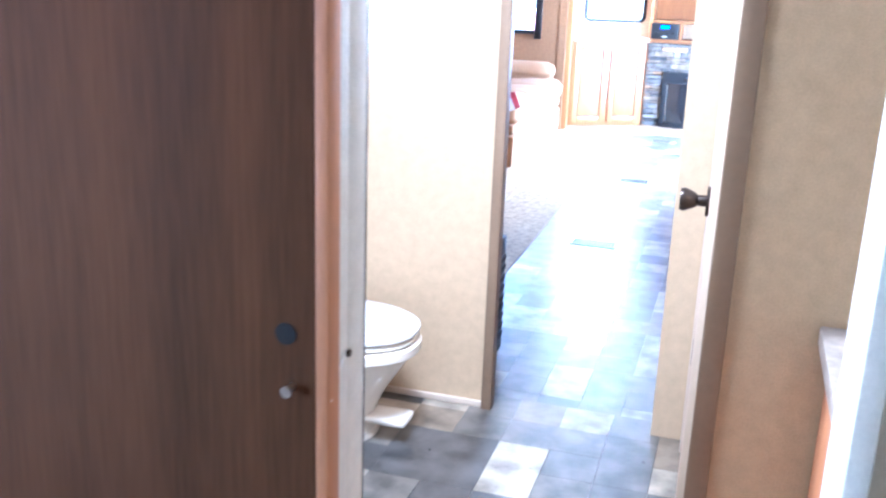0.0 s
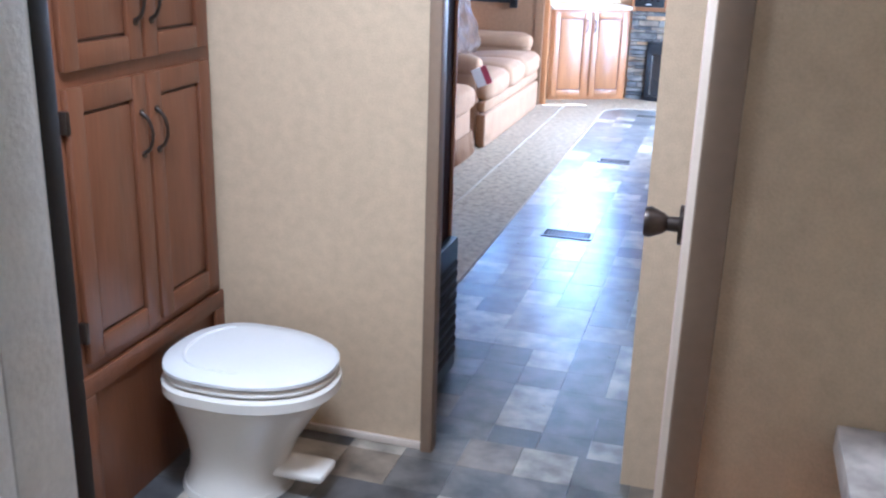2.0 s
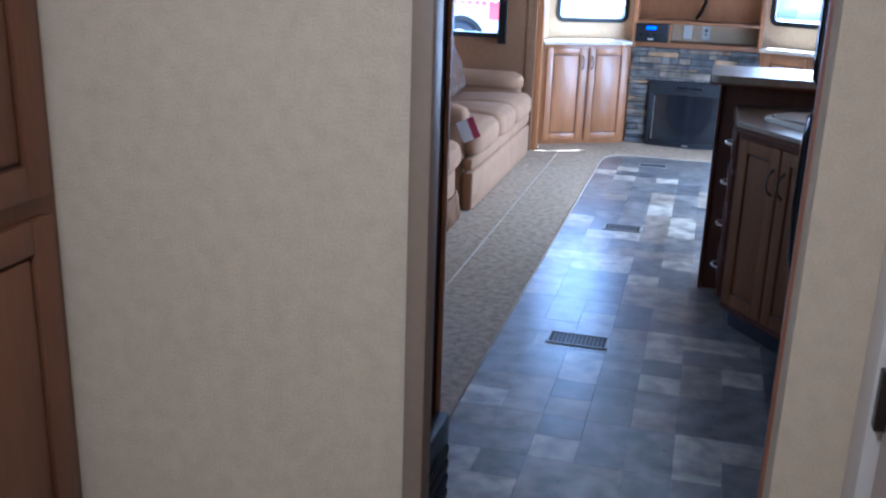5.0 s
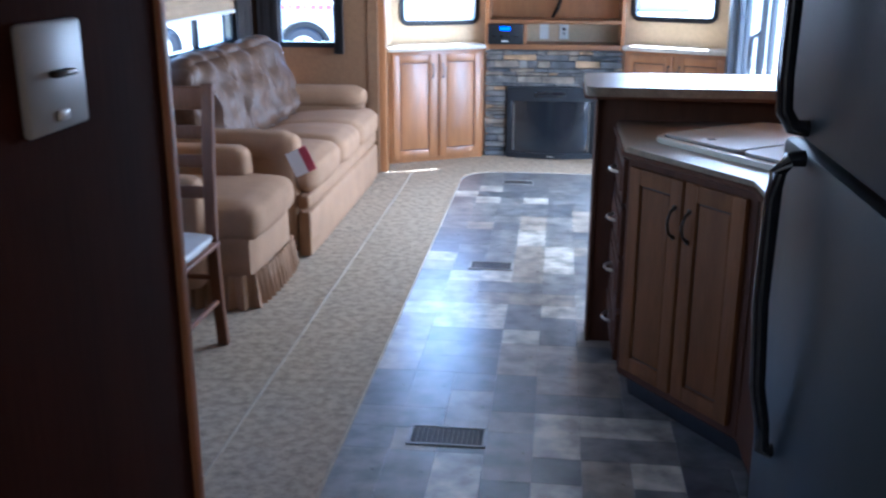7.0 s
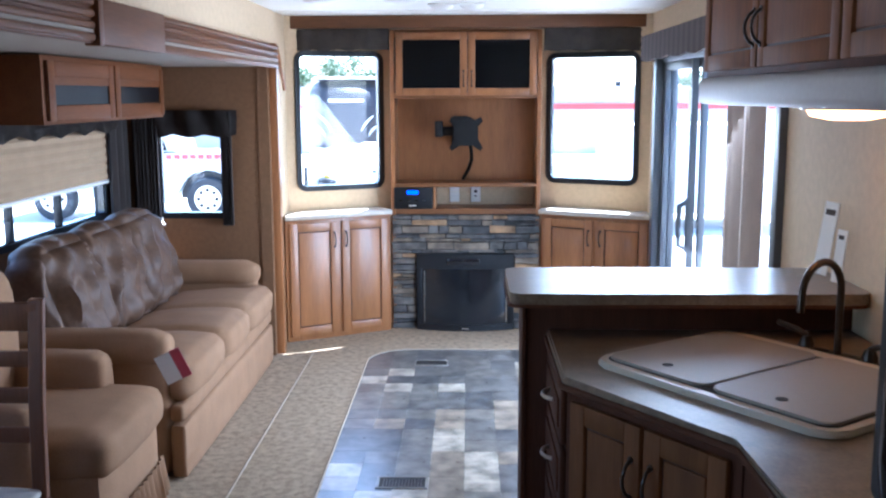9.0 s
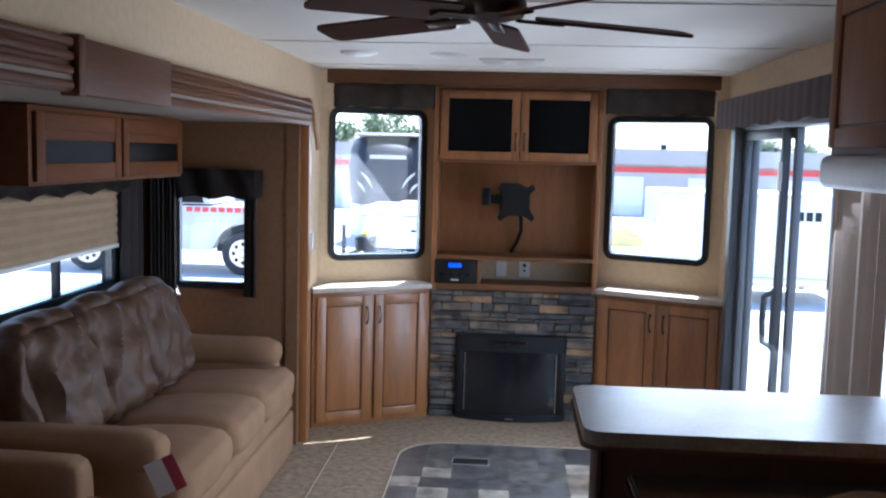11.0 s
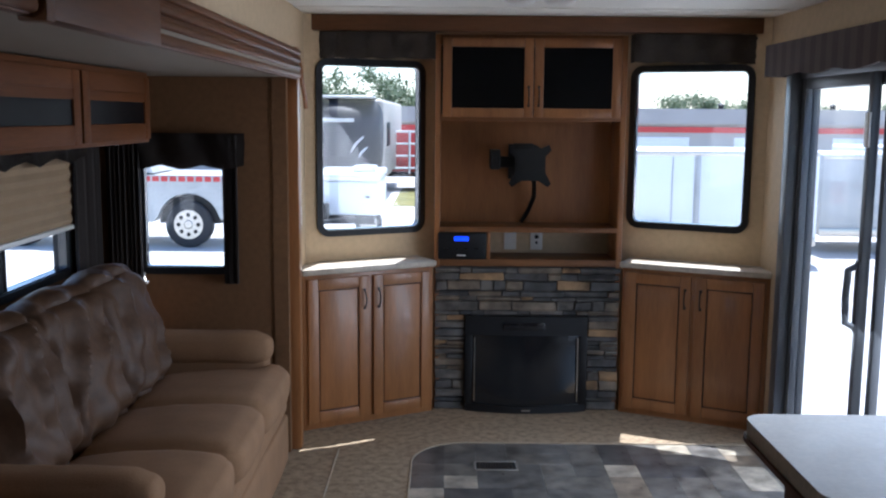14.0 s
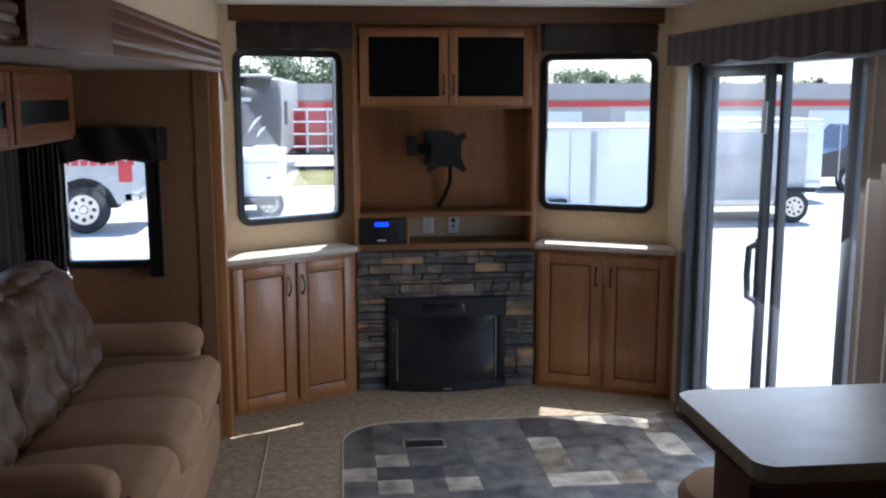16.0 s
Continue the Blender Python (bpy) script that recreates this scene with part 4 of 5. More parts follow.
for y, w, h, lean, lab in ((5.545, 0.075, 0.245, 9, "tall white printed sheet leaning on the wall"), (5.40, 0.05, 0.17, 6, "small white card leaning on the wall")):
    sheet = thing("paper_sheet", lab, "paper", pose(0.822, y, 1.0685, 0, lean, 14), "papers on the bar")
    part("page", boxed(-0.002, 0.002, -w / 2, w / 2, 0.0, h, 0.001, 1), WHITEPL, sheet)
    part("printed_band", boxed(-0.0035, -0.002, -w / 2 + 0.012, w / 2 - 0.012, h * 0.82, h * 0.9), BRONZE, sheet, "dark printed strip")
stool = thing("bar_stool", "bar stool with a round pale padded seat under the bar", "stool", pose(0.12, 6.02, 0.0))
part("seat", lathe(bmesh.new(), [(0.15, 0.60), (0.185, 0.61), (0.19, 0.64), (0.17, 0.665), (0.08, 0.675)], 0, 0, 28), SUEDE, stool, "round padded seat")
for a in (45, 135, 225, 315):
    c, d = math.cos(radians(a)), math.sin(radians(a))
    part("leg", tube(bmesh.new(), [(0.12 * c, 0.12 * d, 0.60), (0.18 * c, 0.18 * d, 0.0)], 0.016, 8), DARKWOOD, stool)
part("foot_ring", tube(bmesh.new(), [(0.165 * math.cos(radians(a)), 0.165 * math.sin(radians(a)), 0.2) for a in range(0, 361, 20)], 0.009, 8), METAL, stool)

# ---- ceiling fixtures ----
fan = thing("ceiling_fan", "dark-bladed ceiling fan at rest", "fan", pose(-0.485, 5.60, 2.2))
part("canopy", lathe(bmesh.new(), [(0.07, -0.03), (0.075, 0.0)], 0, 0, 24), BRONZE, fan)
part("motor", lathe(bmesh.new(), [(0.05, -0.145), (0.085, -0.135), (0.095, -0.11), (0.085, -0.06), (0.03, -0.03)], 0, 0, 28), BRONZE, fan)
for a in (15, 84, 152, 225, 298):
    bm = prism(bmesh.new(), [(0.13 + x, -0.06 + y) for x, y in rounded(0.43, 0.118, 0.03, 5)], -0.004, 0.004)
    b = part("blade", bm, DARKWOOD, fan, "dark wood blade", at=pose(0, 0, -0.13, 13, 2.5, a))
    part("blade_iron", boxed(0.07, 0.2, -0.018, 0.018, -0.012, -0.004, 0.003), BRONZE, b)
for x, y in ((-1.2, 7.9), (-0.75, 7.96), (-0.73, 6.83)):
    d = thing("ceiling_light", "flush round white ceiling lamp, unlit", "lamp", pose(x, y, 2.2), "round ceiling lamps")
    part("trim_ring", lathe(bmesh.new(), [(0.085, -0.012), (0.10, 0.0)], 0, 0, 24), WHITEPL, d)
    part("lens", lathe(bmesh.new(), [(0.03, -0.026), (0.06, -0.02), (0.078, -0.012)], 0, 0, 24), WHITEPL, d)
# A lamp fixture with two lenses, unlit; not a speaker.
d = thing("double_ceiling_lamp", "double white ceiling lamp fixture, unlit", "lamp", pose(-0.43, 8.17, 2.2))
part("base", boxed(-0.17, 0.17, -0.05, 0.05, -0.012, 0.0, 0.004), WHITEPL, d)
for sx in (-0.09, 0.09):
    part("lens", lathe(bmesh.new(), [(0.03, -0.04), (0.065, -0.025), (0.075, -0.01)], sx, 0, 20, 1.0, 0.65), WHITEPL, d)

# ---- floor registers ----
def register(x, y, w, dd):
    REG = bpy.data.materials.get("register_paint") or material("register_paint", (0.24, 0.22, 0.19), 0.3, 0.2, 30, 120, 0.01)
    r = thing("floor_register", "metal floor heating register with dark slots", "vent", pose(x, y, 0.0), "floor registers")
    bm = boxed(-w / 2, w / 2, -dd / 2, -dd / 2 + 0.011, 0.0, 0.005, 0.0015, 1)
    box(bm, -w / 2, w / 2, dd / 2 - 0.011, dd / 2, 0.0, 0.005, 0.0015, 1)
    box(bm, -w / 2, -w / 2 + 0.012, -dd / 2 + 0.011, dd / 2 - 0.011, 0.0, 0.005)
    box(bm, w / 2 - 0.012, w / 2, -dd / 2 + 0.011, dd / 2 - 0.011, 0.0, 0.005)
    part("flange", bm, REG, r, "worn painted metal flange")
    part("duct", boxed(-w / 2 + 0.01, w / 2 - 0.01, -dd / 2 + 0.01, dd / 2 - 0.01, -0.008, 0.0012), MORTAR, r)
    n = 13
    for k in range(n):
        xx = -w / 2 + 0.03 + (w - 0.06) * k / (n - 1)
        part("slat", boxed(xx - 0.003, xx + 0.003, -dd / 2 + 0.011, dd / 2 - 0.011, 0.001, 0.0035), BRONZE, r)


register(-0.66, 4.46, 0.262, 0.135)
register(-0.645, 6.30, 0.225, 0.13)
register(-0.59, 8.20, 0.215, 0.12)

# ---- sofa ----
sofa = thing("sofa", "tan microfibre three-seat sofa with tufted brown satin back cushions", "sofa", pose(0, 0, 0.006))
part("base", cushion(bmesh.new(), -2.45, -1.62, 6.40, 8.13, 0.02, 0.32, 0.02, 0.0, 0.002, 6), SUEDE, sofa)
part("front_panel", cushion(bmesh.new(), -1.66, -1.585, 6.315, 8.215, 0.0, 0.245, 0.02, 0.004, 0.002, 8), SUEDE, sofa)
part("front_rail", cushion(bmesh.new(), -1.66, -1.59, 6.32, 8.21, 0.252, 0.335, 0.022, 0.004, 0.002, 8), SUEDE, sofa)
for y0, y1 in ((6.29, 6.46), (8.07, 8.235)):
    part("arm", cushion(bmesh.new(), -2.45, -1.668, y0 + 0.012, y1 - 0.012, 0.0, 0.60, 0.05, 0.01, 0.003, 9), SUEDE, sofa)
    part("arm_pad", cushion(bmesh.new(), -2.42, -1.652, y0 - 0.006, y1 + 0.006, 0.50, 0.655, 0.07, 0.006, 0.004, 9), SUEDE, sofa, "rounded padded arm top")
for k in range(3):
    a = 6.465 + k * 0.535
    bm = cushion(bmesh.new(), -2.15, -1.575, a, a + 0.53, 0.325, 0.505, 0.06, 0.026, 0.004, 14, seed=k)
    for v in bm.verts:
        lip = max(0.0, min(1.0, (v.co.x + 1.70) / 0.05))
        if k == 0:
            v.co.y -= 0.12 * lip * (a + 0.53 - v.co.y) / 0.53
        if k == 2:
            v.co.y += 0.12 * lip * (v.co.y - a) / 0.53
        v.co.z -= 0.02 * max(0.0, (-1.75 - v.co.x) / 0.4) * (1 if v.co.z > 0.42 else 0)
    part("seat_cushion", bm, SUEDE, sofa, "plump seat cushion lapping in front of the arm" if k != 1 else "plump seat cushion")
    tf = [((0.12, 0.14 + 0.13 * j, zz), 0.04, 0.05) for j in range(3) for zz in (0.17, 0.36)]
    bm = cushion(bmesh.new(), -0.11, 0.12, 0.0, 0.545, 0.0, 0.53, 0.09, 0.045, 0.008, 30, seed=3 + k, tufts=tf)
    for v in bm.verts:
        if v.co.x > 0:
            y, z = v.co.y, v.co.z
            u = y + 0.10 * math.sin(z * 7 + k) + 0.05 * noise.noise(Vector((y * 5, z * 4, k * 3.1)))
            fold = 1 - abs(math.sin(u * 17 + k * 0.8)) * 1.5
            fine = noise.noise(Vector((u * 22, z * 6, k * 5.7)))
            crease = 1 - abs(math.sin(u * 29 + z * 4 + k)) * 1.4
            v.co.x += (0.024 * fold + 0.011 * crease + 0.010 * fine) * min(1.0, v.co.x / 0.08)
    part("back_cushion", bm, LEATHER, sofa, "tufted creased brown satin back cushion", at=pose(-2.20, 6.455 + k * 0.54, 0.455, 0, -17, 0))
bm = cushion(bmesh.new(), -0.06, 0.06, 6.46, 8.07, 0.0, 0.55, 0.04, 0.01, 0.003, 8)
part("back_frame", bm, SUEDE, sofa, at=pose(-2.34, 0, 0.30, 0, -12, 0))
tag = thing("price_tag", "white and red card tag hanging on the sofa arm", "tag", pose(-1.66, 6.28, 0.60, 24, 0, -78))
part("card", boxed(-0.002, 0.002, -0.05, 0.06, -0.15, -0.02), WHITEPL, tag)
part("band", boxed(-0.003, 0.003, 0.018, 0.061, -0.151, -0.019), TAG_RED, tag, "red printed band")

# ---- recliner with skirt ----
rec = thing("armchair", "tan microfibre swivel armchair with a gathered skirt", "armchair", pose(0, 0, 0.006))
part("base", cushion(bmesh.new(), -2.35, -1.655, 5.525, 6.195, 0.03, 0.36, 0.05, 0.004, 0.003, 9), SUEDE, rec)
part("seat_cushion", cushion(bmesh.new(), -2.25, -1.635, 5.53, 6.20, 0.30, 0.475, 0.05, 0.02, 0.004, 12), SUEDE, rec)
for y0, y1 in ((5.40, 5.545), (6.07, 6.225)):
    part("arm", cushion(bmesh.new(), -2.38, -1.85, y0, y1, 0.12, 0.615, 0.045, 0.01, 0.004, 10), SUEDE, rec)
part("backrest", cushion(bmesh.new(), -2.50, -2.22, 5.42, 6.2, 0.30, 0.98, 0.09, 0.03, 0.006, 12), SUEDE, rec)
bm = bmesh.new()
path = [(-2.30, 5.505), (-1.72, 5.505), (-1.655, 5.55), (-1.637, 5.70), (-1.633, 5.9), (-1.64, 6.10), (-1.66, 6.20)]
dense = []
for (xa, ya), (xb, yb) in zip(path, path[1:]):
    k = max(2, int(math.hypot(xb - xa, yb - ya) / 0.008))
    dense += [(xa + (xb - xa) * i / k, ya + (yb - ya) * i / k) for i in range(k)]
rows = []
for j in range(5):
    row = []
    for i, (x, y) in enumerate(dense):
        p, q = dense[max(0, i - 1)], dense[min(len(dense) - 1, i + 1)]
        nx, ny = q[1] - p[1], p[0] - q[0]
        ln = math.hypot(nx, ny) or 1
        o = (0.016 * (1 - j / 5) + 0.003) * math.sin(i * 0.95 + 0.6 * math.sin(i * 0.21)) + 0.012 * (1 - j / 4)
        row.append(bm.verts.new((x + nx / ln * o, y + ny / ln * o, 0.004 + 0.155 * j / 4)))
    rows.append(row)
for a, b in zip(rows, rows[1:]):
    for i in range(len(dense) - 1):
        bm.faces.new((a[i], a[i + 1], b[i + 1], b[i]))
part("skirt", bm, SUEDE, rec, "gathered fabric skirt")

# ---- dining chair ----
chair = thing("dining_chair", "brown wooden ladder-back dining chair with a pale seat", "chair", pose(-1.66, 5.09, 0.006))
CH = material("chair_wood", (0.15, 0.058, 0.024), 0.5, 0.25, 2.5, 24, 0.03, stretch=(5, 5, 0.5), spec=0.2)


def post(x, line, w=0.044, d=0.030):
    """A flat curved chair post through (y, z) points."""
    bm = bmesh.new()
    loops = [[bm.verts.new((x + sx * w / 2, y + sy * d / 2, z)) for sx, sy in ((-1, -1), (1, -1), (1, 1), (-1, 1))] for y, z in line]
    for p, q in zip(loops, loops[1:]):
        for i in range(4):
            bm.faces.new((p[i], p[(i + 1) % 4], q[(i + 1) % 4], q[i]))
    bm.faces.new(loops[0][::-1])
    bm.faces.new(loops[-1])
    bmesh.ops.bevel(bm, geom=bm.edges[:], offset=0.004, segments=1, affect="EDGES")
    return bm


for x in (0.0, -0.38):
    part("leg", post(x, [(0.035, 0.0), (0.0, 0.25), (-0.012, 0.46), (0.004, 0.74), (0.05, 1.06)]), CH, chair, "back leg rising into the backrest post")
    part("leg", tube(bmesh.new(), [(x, -0.40, 0.0), (x, -0.40, 0.44)], [0.015, 0.02], 8), CH, chair)
part("seat", boxed(-0.41, 0.03, -0.43, 0.0, 0.435, 0.455, 0.008), CH, chair)
part("seat_pad", cushion(bmesh.new(), -0.39, 0.01, -0.42, -0.02, 0.452, 0.492, 0.018, 0.012, 0.002, 8), material("pale_seat_vinyl", (0.42, 0.38, 0.33), 0.45, 0.1, 8, 90, 0.02), chair, "pale vinyl seat pad")
part("top_rail", boxed(-0.39, 0.01, 0.03, 0.055, 0.96, 1.05, 0.01), CH, chair)
for zz in (0.62, 0.74, 0.85):
    part("back_slat", boxed(-0.38, 0.0, 0.0 + (zz - 0.62) * 0.12, 0.016 + (zz - 0.62) * 0.12, zz, zz + 0.05, 0.005), CH, chair)
for x in (0.0, -0.38):
    part("stretcher", tube(bmesh.new(), [(x, -0.40, 0.2), (x, -0.005, 0.2)], 0.011, 8), CH, chair)
part("stretcher", tube(bmesh.new(), [(0.0, 0.0, 0.3), (-0.38, 0.0, 0.3)], 0.011, 8), CH, chair)

# Shaded copy of the honey wood: the weak light there is in the colour.
OVERHEAD_SHADED = material("shaded_overhead_wood", (0.125, 0.045, 0.014), 0.55, 0.28, 2.5, 22, 0.03, stretch=(0.5, 5, 5), spec=0.12)

# ---- slide-out overhead cabinet, shade, drapes ----
oh = thing("overhead_cabinet", "honey-stained overhead cabinet with smoked glass doors above the sofa, darkened for shade", "cabinet", pose(-2.1, 6.27, 0, 0, 0, 90))
part("body", boxed(0.0, 1.57, 0.0, 0.44, 1.55, 1.838, 0.003), OVERHEAD_SHADED, oh)
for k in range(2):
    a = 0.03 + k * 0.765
    d = panel_door(oh, a, a + 0.745, 0, 1.565, 1.815, mat=OVERHEAD_SHADED, inset=SMOKE, rail=0.065)
    part("upper_rail", boxed(a + 0.065, a + 0.68, -0.016, -0.008, 1.715, 1.75), OVERHEAD_SHADED, d)
shade = thing("pleated_shade", "tan pleated shade half lowered over the long window", "blind", pose(-2.535, 0, 0))
bm = bmesh.new()
n = 16
vs = [[bm.verts.new((0.012 + (0.012 if k % 2 else 0.0), y, 1.175 + 0.4 * k / n)) for k in range(n + 1)] for y in (6.28, 8.03)]
vb = [[bm.verts.new((0.002 + (0.012 if k % 2 else 0.0), y, 1.175 + 0.4 * k / n)) for k in range(n + 1)] for y in (6.28, 8.03)]
for k in range(n):
    bm.faces.new((vs[0][k], vs[1][k], vs[1][k + 1], vs[0][k + 1]))
    bm.faces.new((vb[0][k + 1], vb[1][k + 1], vb[1][k], vb[0][k]))
part("pleats", bm, SHADE, shade)
part("bottom_rail", boxed(0.0, 0.03, 6.28, 8.03, 1.155, 1.176, 0.004), WHITEPL, shade, "pale bottom rail")
bm = bmesh.new()


def swag(bm, x0, x1, y, z0, z1, drop, n=40, waves=3, axis="x"):
    g = []
    for i in range(n + 1):
        s = i / n
        low = z0 - drop * abs(math.sin(s * math.pi * waves))
        col = []
        for j in range(7):
            f = j / 6
            o = 0.02 * math.sin(s * math.pi * waves * 2 + f * 2) + 0.012 * noise.noise(Vector((i * 0.4, j * 0.8, y)))
            a, z = x0 + (x1 - x0) * s, low + (z1 - low) * f
            col.append(bm.verts.new((a, y + o, z) if axis == "x" else (y + o, a, z)))
        g.append(col)
    for p, q in zip(g, g[1:]):
        for j in range(6):
            bm.faces.new((p[j], q[j], q[j + 1], p[j + 1]))
    return bm


def thick(bm, d):
    bmesh.ops.solidify(bm, geom=bm.faces[:], thickness=d)
    return bm


solo("valance", thick(swag(bmesh.new(), -2.40, -1.80, 8.315, 1.43, 1.58, 0.02), 0.006), DRAPE, "dark scalloped valance over the small slide-out window", "valance")
solo("valance", thick(swag(bmesh.new(), 6.2, 8.1, -2.47, 1.48, 1.56, 0.03, 60, 6, "y"), 0.006), VALANCE, "patterned scalloped valance under the overhead cabinet", "valance")


def drape(x0, y0, x1, y1, z0, z1, label):
    bm = bmesh.new()
    n = 26
    dx, dy = x1 - x0, y1 - y0
    ln = math.hypot(dx, dy)
    for i in range(n):
        q = []
        for k in (i, i + 1):
            s = k / n
            o = 0.016 * math.sin(k * 1.7)
            q.append((x0 + dx * s - dy / ln * o, y0 + dy * s + dx / ln * o))
        v = [bm.verts.new((*q[0], z0)), bm.verts.new((*q[1], z0)), bm.verts.new((*q[1], z1)), bm.verts.new((*q[0], z1))]
        bm.faces.new(v)
    bmesh.ops.remove_doubles(bm, verts=bm.verts, dist=0.0005)
    return solo("drape", thick(bm, 0.005), DRAPE, label, "curtain", "dark drapes")


drape(-2.45, 8.31, -2.29, 8.31, 0.86, 1.57, "dark gathered drape beside the small window")
drape(-1.90, 8.315, -1.835, 8.315, 0.86, 1.57, "narrow dark gathered drape beside the small window")
drape(-2.50, 8.30, -2.50, 8.05, 0.80, 1.57, "dark gathered drape in the slide-out corner")
solo("window_crank", tube(bmesh.new(), [(-2.30, 8.35, 0.905), (-2.30, 8.325, 0.895), (-2.285, 8.31, 0.87), (-2.27, 8.30, 0.865)], 0.008, 8), WHITEPL, "small pale window crank below the window", "crank")

# ---- bathroom ----
ward = thing("linen_cabinet", "tall honey-stained linen cabinet with two pairs of panel doors", "cabinet", Matrix.Translation((-1.252, 1.29, 0.05)) @ Matrix.Rotation(radians(90), 4, "Z") @ Matrix.Diagonal((0.94, 1, 0.98, 1)))
BATHWOOD = material("bath_cabinet_wood", (0.145, 0.054, 0.021), 0.4, 0.25, 2.5, 22, 0.03, stretch=(5, 5, 0.5), coat=0.15)
part("body", boxed(0.0, 0.678, 0.0, 0.45, 0.0, 2.19, 0.003), BATHWOOD, ward)
for a, b, hd in ((0.035, 0.335, "r"), (0.347, 0.645, "l")):
    panel_door(ward, a, b, 0, 1.165, 2.1, mat=BATHWOOD, handle=hd, hmat=BRONZE, hz=1.30)
    panel_door(ward, a, b, 0, 0.50, 1.13, mat=BATHWOOD, handle=hd, hmat=BRONZE, hz=0.99)
bm = boxed(0.0, 0.678, -0.012, 0.0, 0.42, 0.47, 0.003)
box(bm, 0.0, 0.05, -0.012, 0.0, 0.03, 0.42, 0.003)
box(bm, 0.628, 0.678, -0.012, 0.0, 0.03, 0.42, 0.003)
box(bm, 0.0, 0.678, -0.012, 0.0, 0.0, 0.03, 0.003)
part("lower_frame", bm, BATHWOOD, ward)
for zz in (0.58, 1.06):
    part("hinge", boxed(0.022, 0.036, -0.02, 0.0, zz - 0.025, zz + 0.025, 0.002), BRONZE, ward, "small dark hinge")

toilet = thing("toilet", "white plastic toilet with closed lid and foot pedal", "toilet", Matrix.Translation((-1.235, 1.63, 0.115)) @ Matrix.Diagonal((0.94, 0.95, 0.93, 1)))
prof = [(0.148, 0.0), (0.145, 0.025), (0.134, 0.05), (0.130, 0.10), (0.140, 0.16), (0.156, 0.215), (0.168, 0.26), (0.178, 0.30), (0.18, 0.318)]
bm = lathe(bmesh.new(), prof, 0.0, 0.0, 36)
for v in bm.verts:
    k = max(0.0, (v.co.z - 0.03) / 0.29)
    v.co.x = v.co.x * (1.0 + 0.32 * k) + 0.20 + 0.04 * k
    if v.co.x < 0.03:
        v.co.x = 0.03 + (v.co.x - 0.03) * 0.3
part("bowl", bm, CERAMIC, toilet)


def egg(n=44, grow=0.0):
    out = []
    for i in range(n):
        a = 2 * math.pi * i / n
        c, s = math.cos(a), math.sin(a)
        x = 0.235 + (0.255 + grow) * c if c > 0 else 0.235 + (0.215 + grow) * (abs(c) ** 0.55) * (-1)
        w = (0.195 + grow) * (abs(s) ** 0.85) * (1 if s > 0 else -1)
        if c < 0:
            w *= 1 - 0.18 * c * c
        out.append((x, w))
    return out


def slab(o0, o1, z0, z1, dome=0.0):
    bm = bmesh.new()
    n = len(o0)
    cx = sum(p[0] for p in o0) / n
    loops = [(o1, z0, 0.97), (o0, z0 + 0.006, 1.0), (o0, z1 - 0.008, 1.0), (o0, z1, 0.95), (o0, z1 + dome * 0.6, 0.72), (o0, z1 + dome, 0.4), (o0, z1 + dome, 0.02)]
    rg = [[bm.verts.new((cx + (x - cx) * k, y * k, z)) for x, y in o] for o, z, k in loops]
    for p, q in zip(rg, rg[1:]):
        for i in range(n):
            bm.faces.new((p[i], p[(i + 1) % n], q[(i + 1) % n], q[i]))
    bm.faces.new(rg[0][::-1])
    bm.faces.new(rg[-1])
    return bm


part("rim", slab(egg(grow=0.0), egg(grow=-0.01), 0.305, 0.345), CERAMIC, toilet, "thick white rim")
part("seat", slab(egg(grow=-0.008), egg(grow=-0.015), 0.347, 0.366), CERAMIC, toilet)
part("lid", slab(egg(grow=-0.005), egg(grow=-0.012), 0.369, 0.392, 0.010), WHITEPL, toilet, "closed white lid")
pts = [(0.235 + (x - 0.235) * 0.74, y * 0.74, 0.3985) for x, y in egg(grow=-0.005)]
part("lid_ridge", tube(bmesh.new(), pts[14:36], [0.002] + [0.005] * 20 + [0.002], 8), WHITEPL, toilet, "curved raised ridge on the lid")
bm = boxed(0.03, 0.07, -0.08, 0.08, 0.31, 0.378, 0.012)
part("hinge_block", bm, CERAMIC, toilet)
bm = cushion(bmesh.new(), 0.30, 0.47, -0.055, 0.055, 0.055, 0.085, 0.02, 0.0, 0.0, 5)
box(bm, 0.24, 0.34, -0.03, 0.03, 0.03, 0.07, 0.01)
part("foot_pedal", bm, CERAMIC, toilet, "white flush pedal")
part("base_flange", lathe(bmesh.new(), [(0.155, 0.0), (0.15, 0.018)], 0.20, 0.0, 28), CERAMIC, toilet)

vanity = thing("bathroom_vanity", "wood bathroom vanity with a mottled laminate top", "vanity")
part("cabinet", boxed(0.265, 0.92, 0.23, 0.765, 0.0, 0.91, 0.003), BATHWOOD, vanity)
part("vanity_top", boxed(0.23, 0.925, 0.215, 0.768, 0.912, 0.947, 0.004), material("vanity_laminate", (0.36, 0.29, 0.23), 0.35, 0.5, 12, 45, 0.01, tint=(0.58, 0.50, 0.42)), vanity, "mottled brown and cream laminate top")
part("side_panel", boxed(0.252, 0.265, 0.24, 0.76, 0.12, 0.905, 0.002), ORANGEWOOD, vanity)

bathdoor = thing("bathroom_door", "cream interior door standing open against the closet wall", "door")
tagged(bathdoor, kind="structure")
part("leaf", boxed(0.018, 0.0575, 1.15, 1.835, 0.13, 2.02, 0.003), material("pinkish_door_skin", (0.55, 0.40, 0.30), 0.5, 0.06, 3, 90, 0.01), bathdoor, "flat pinkish-beige door skin")
part("door_edge", boxed(0.020, 0.0575, 1.138, 1.151, 0.132, 2.018, 0.002), CREAM, bathdoor, "pale raw edge")
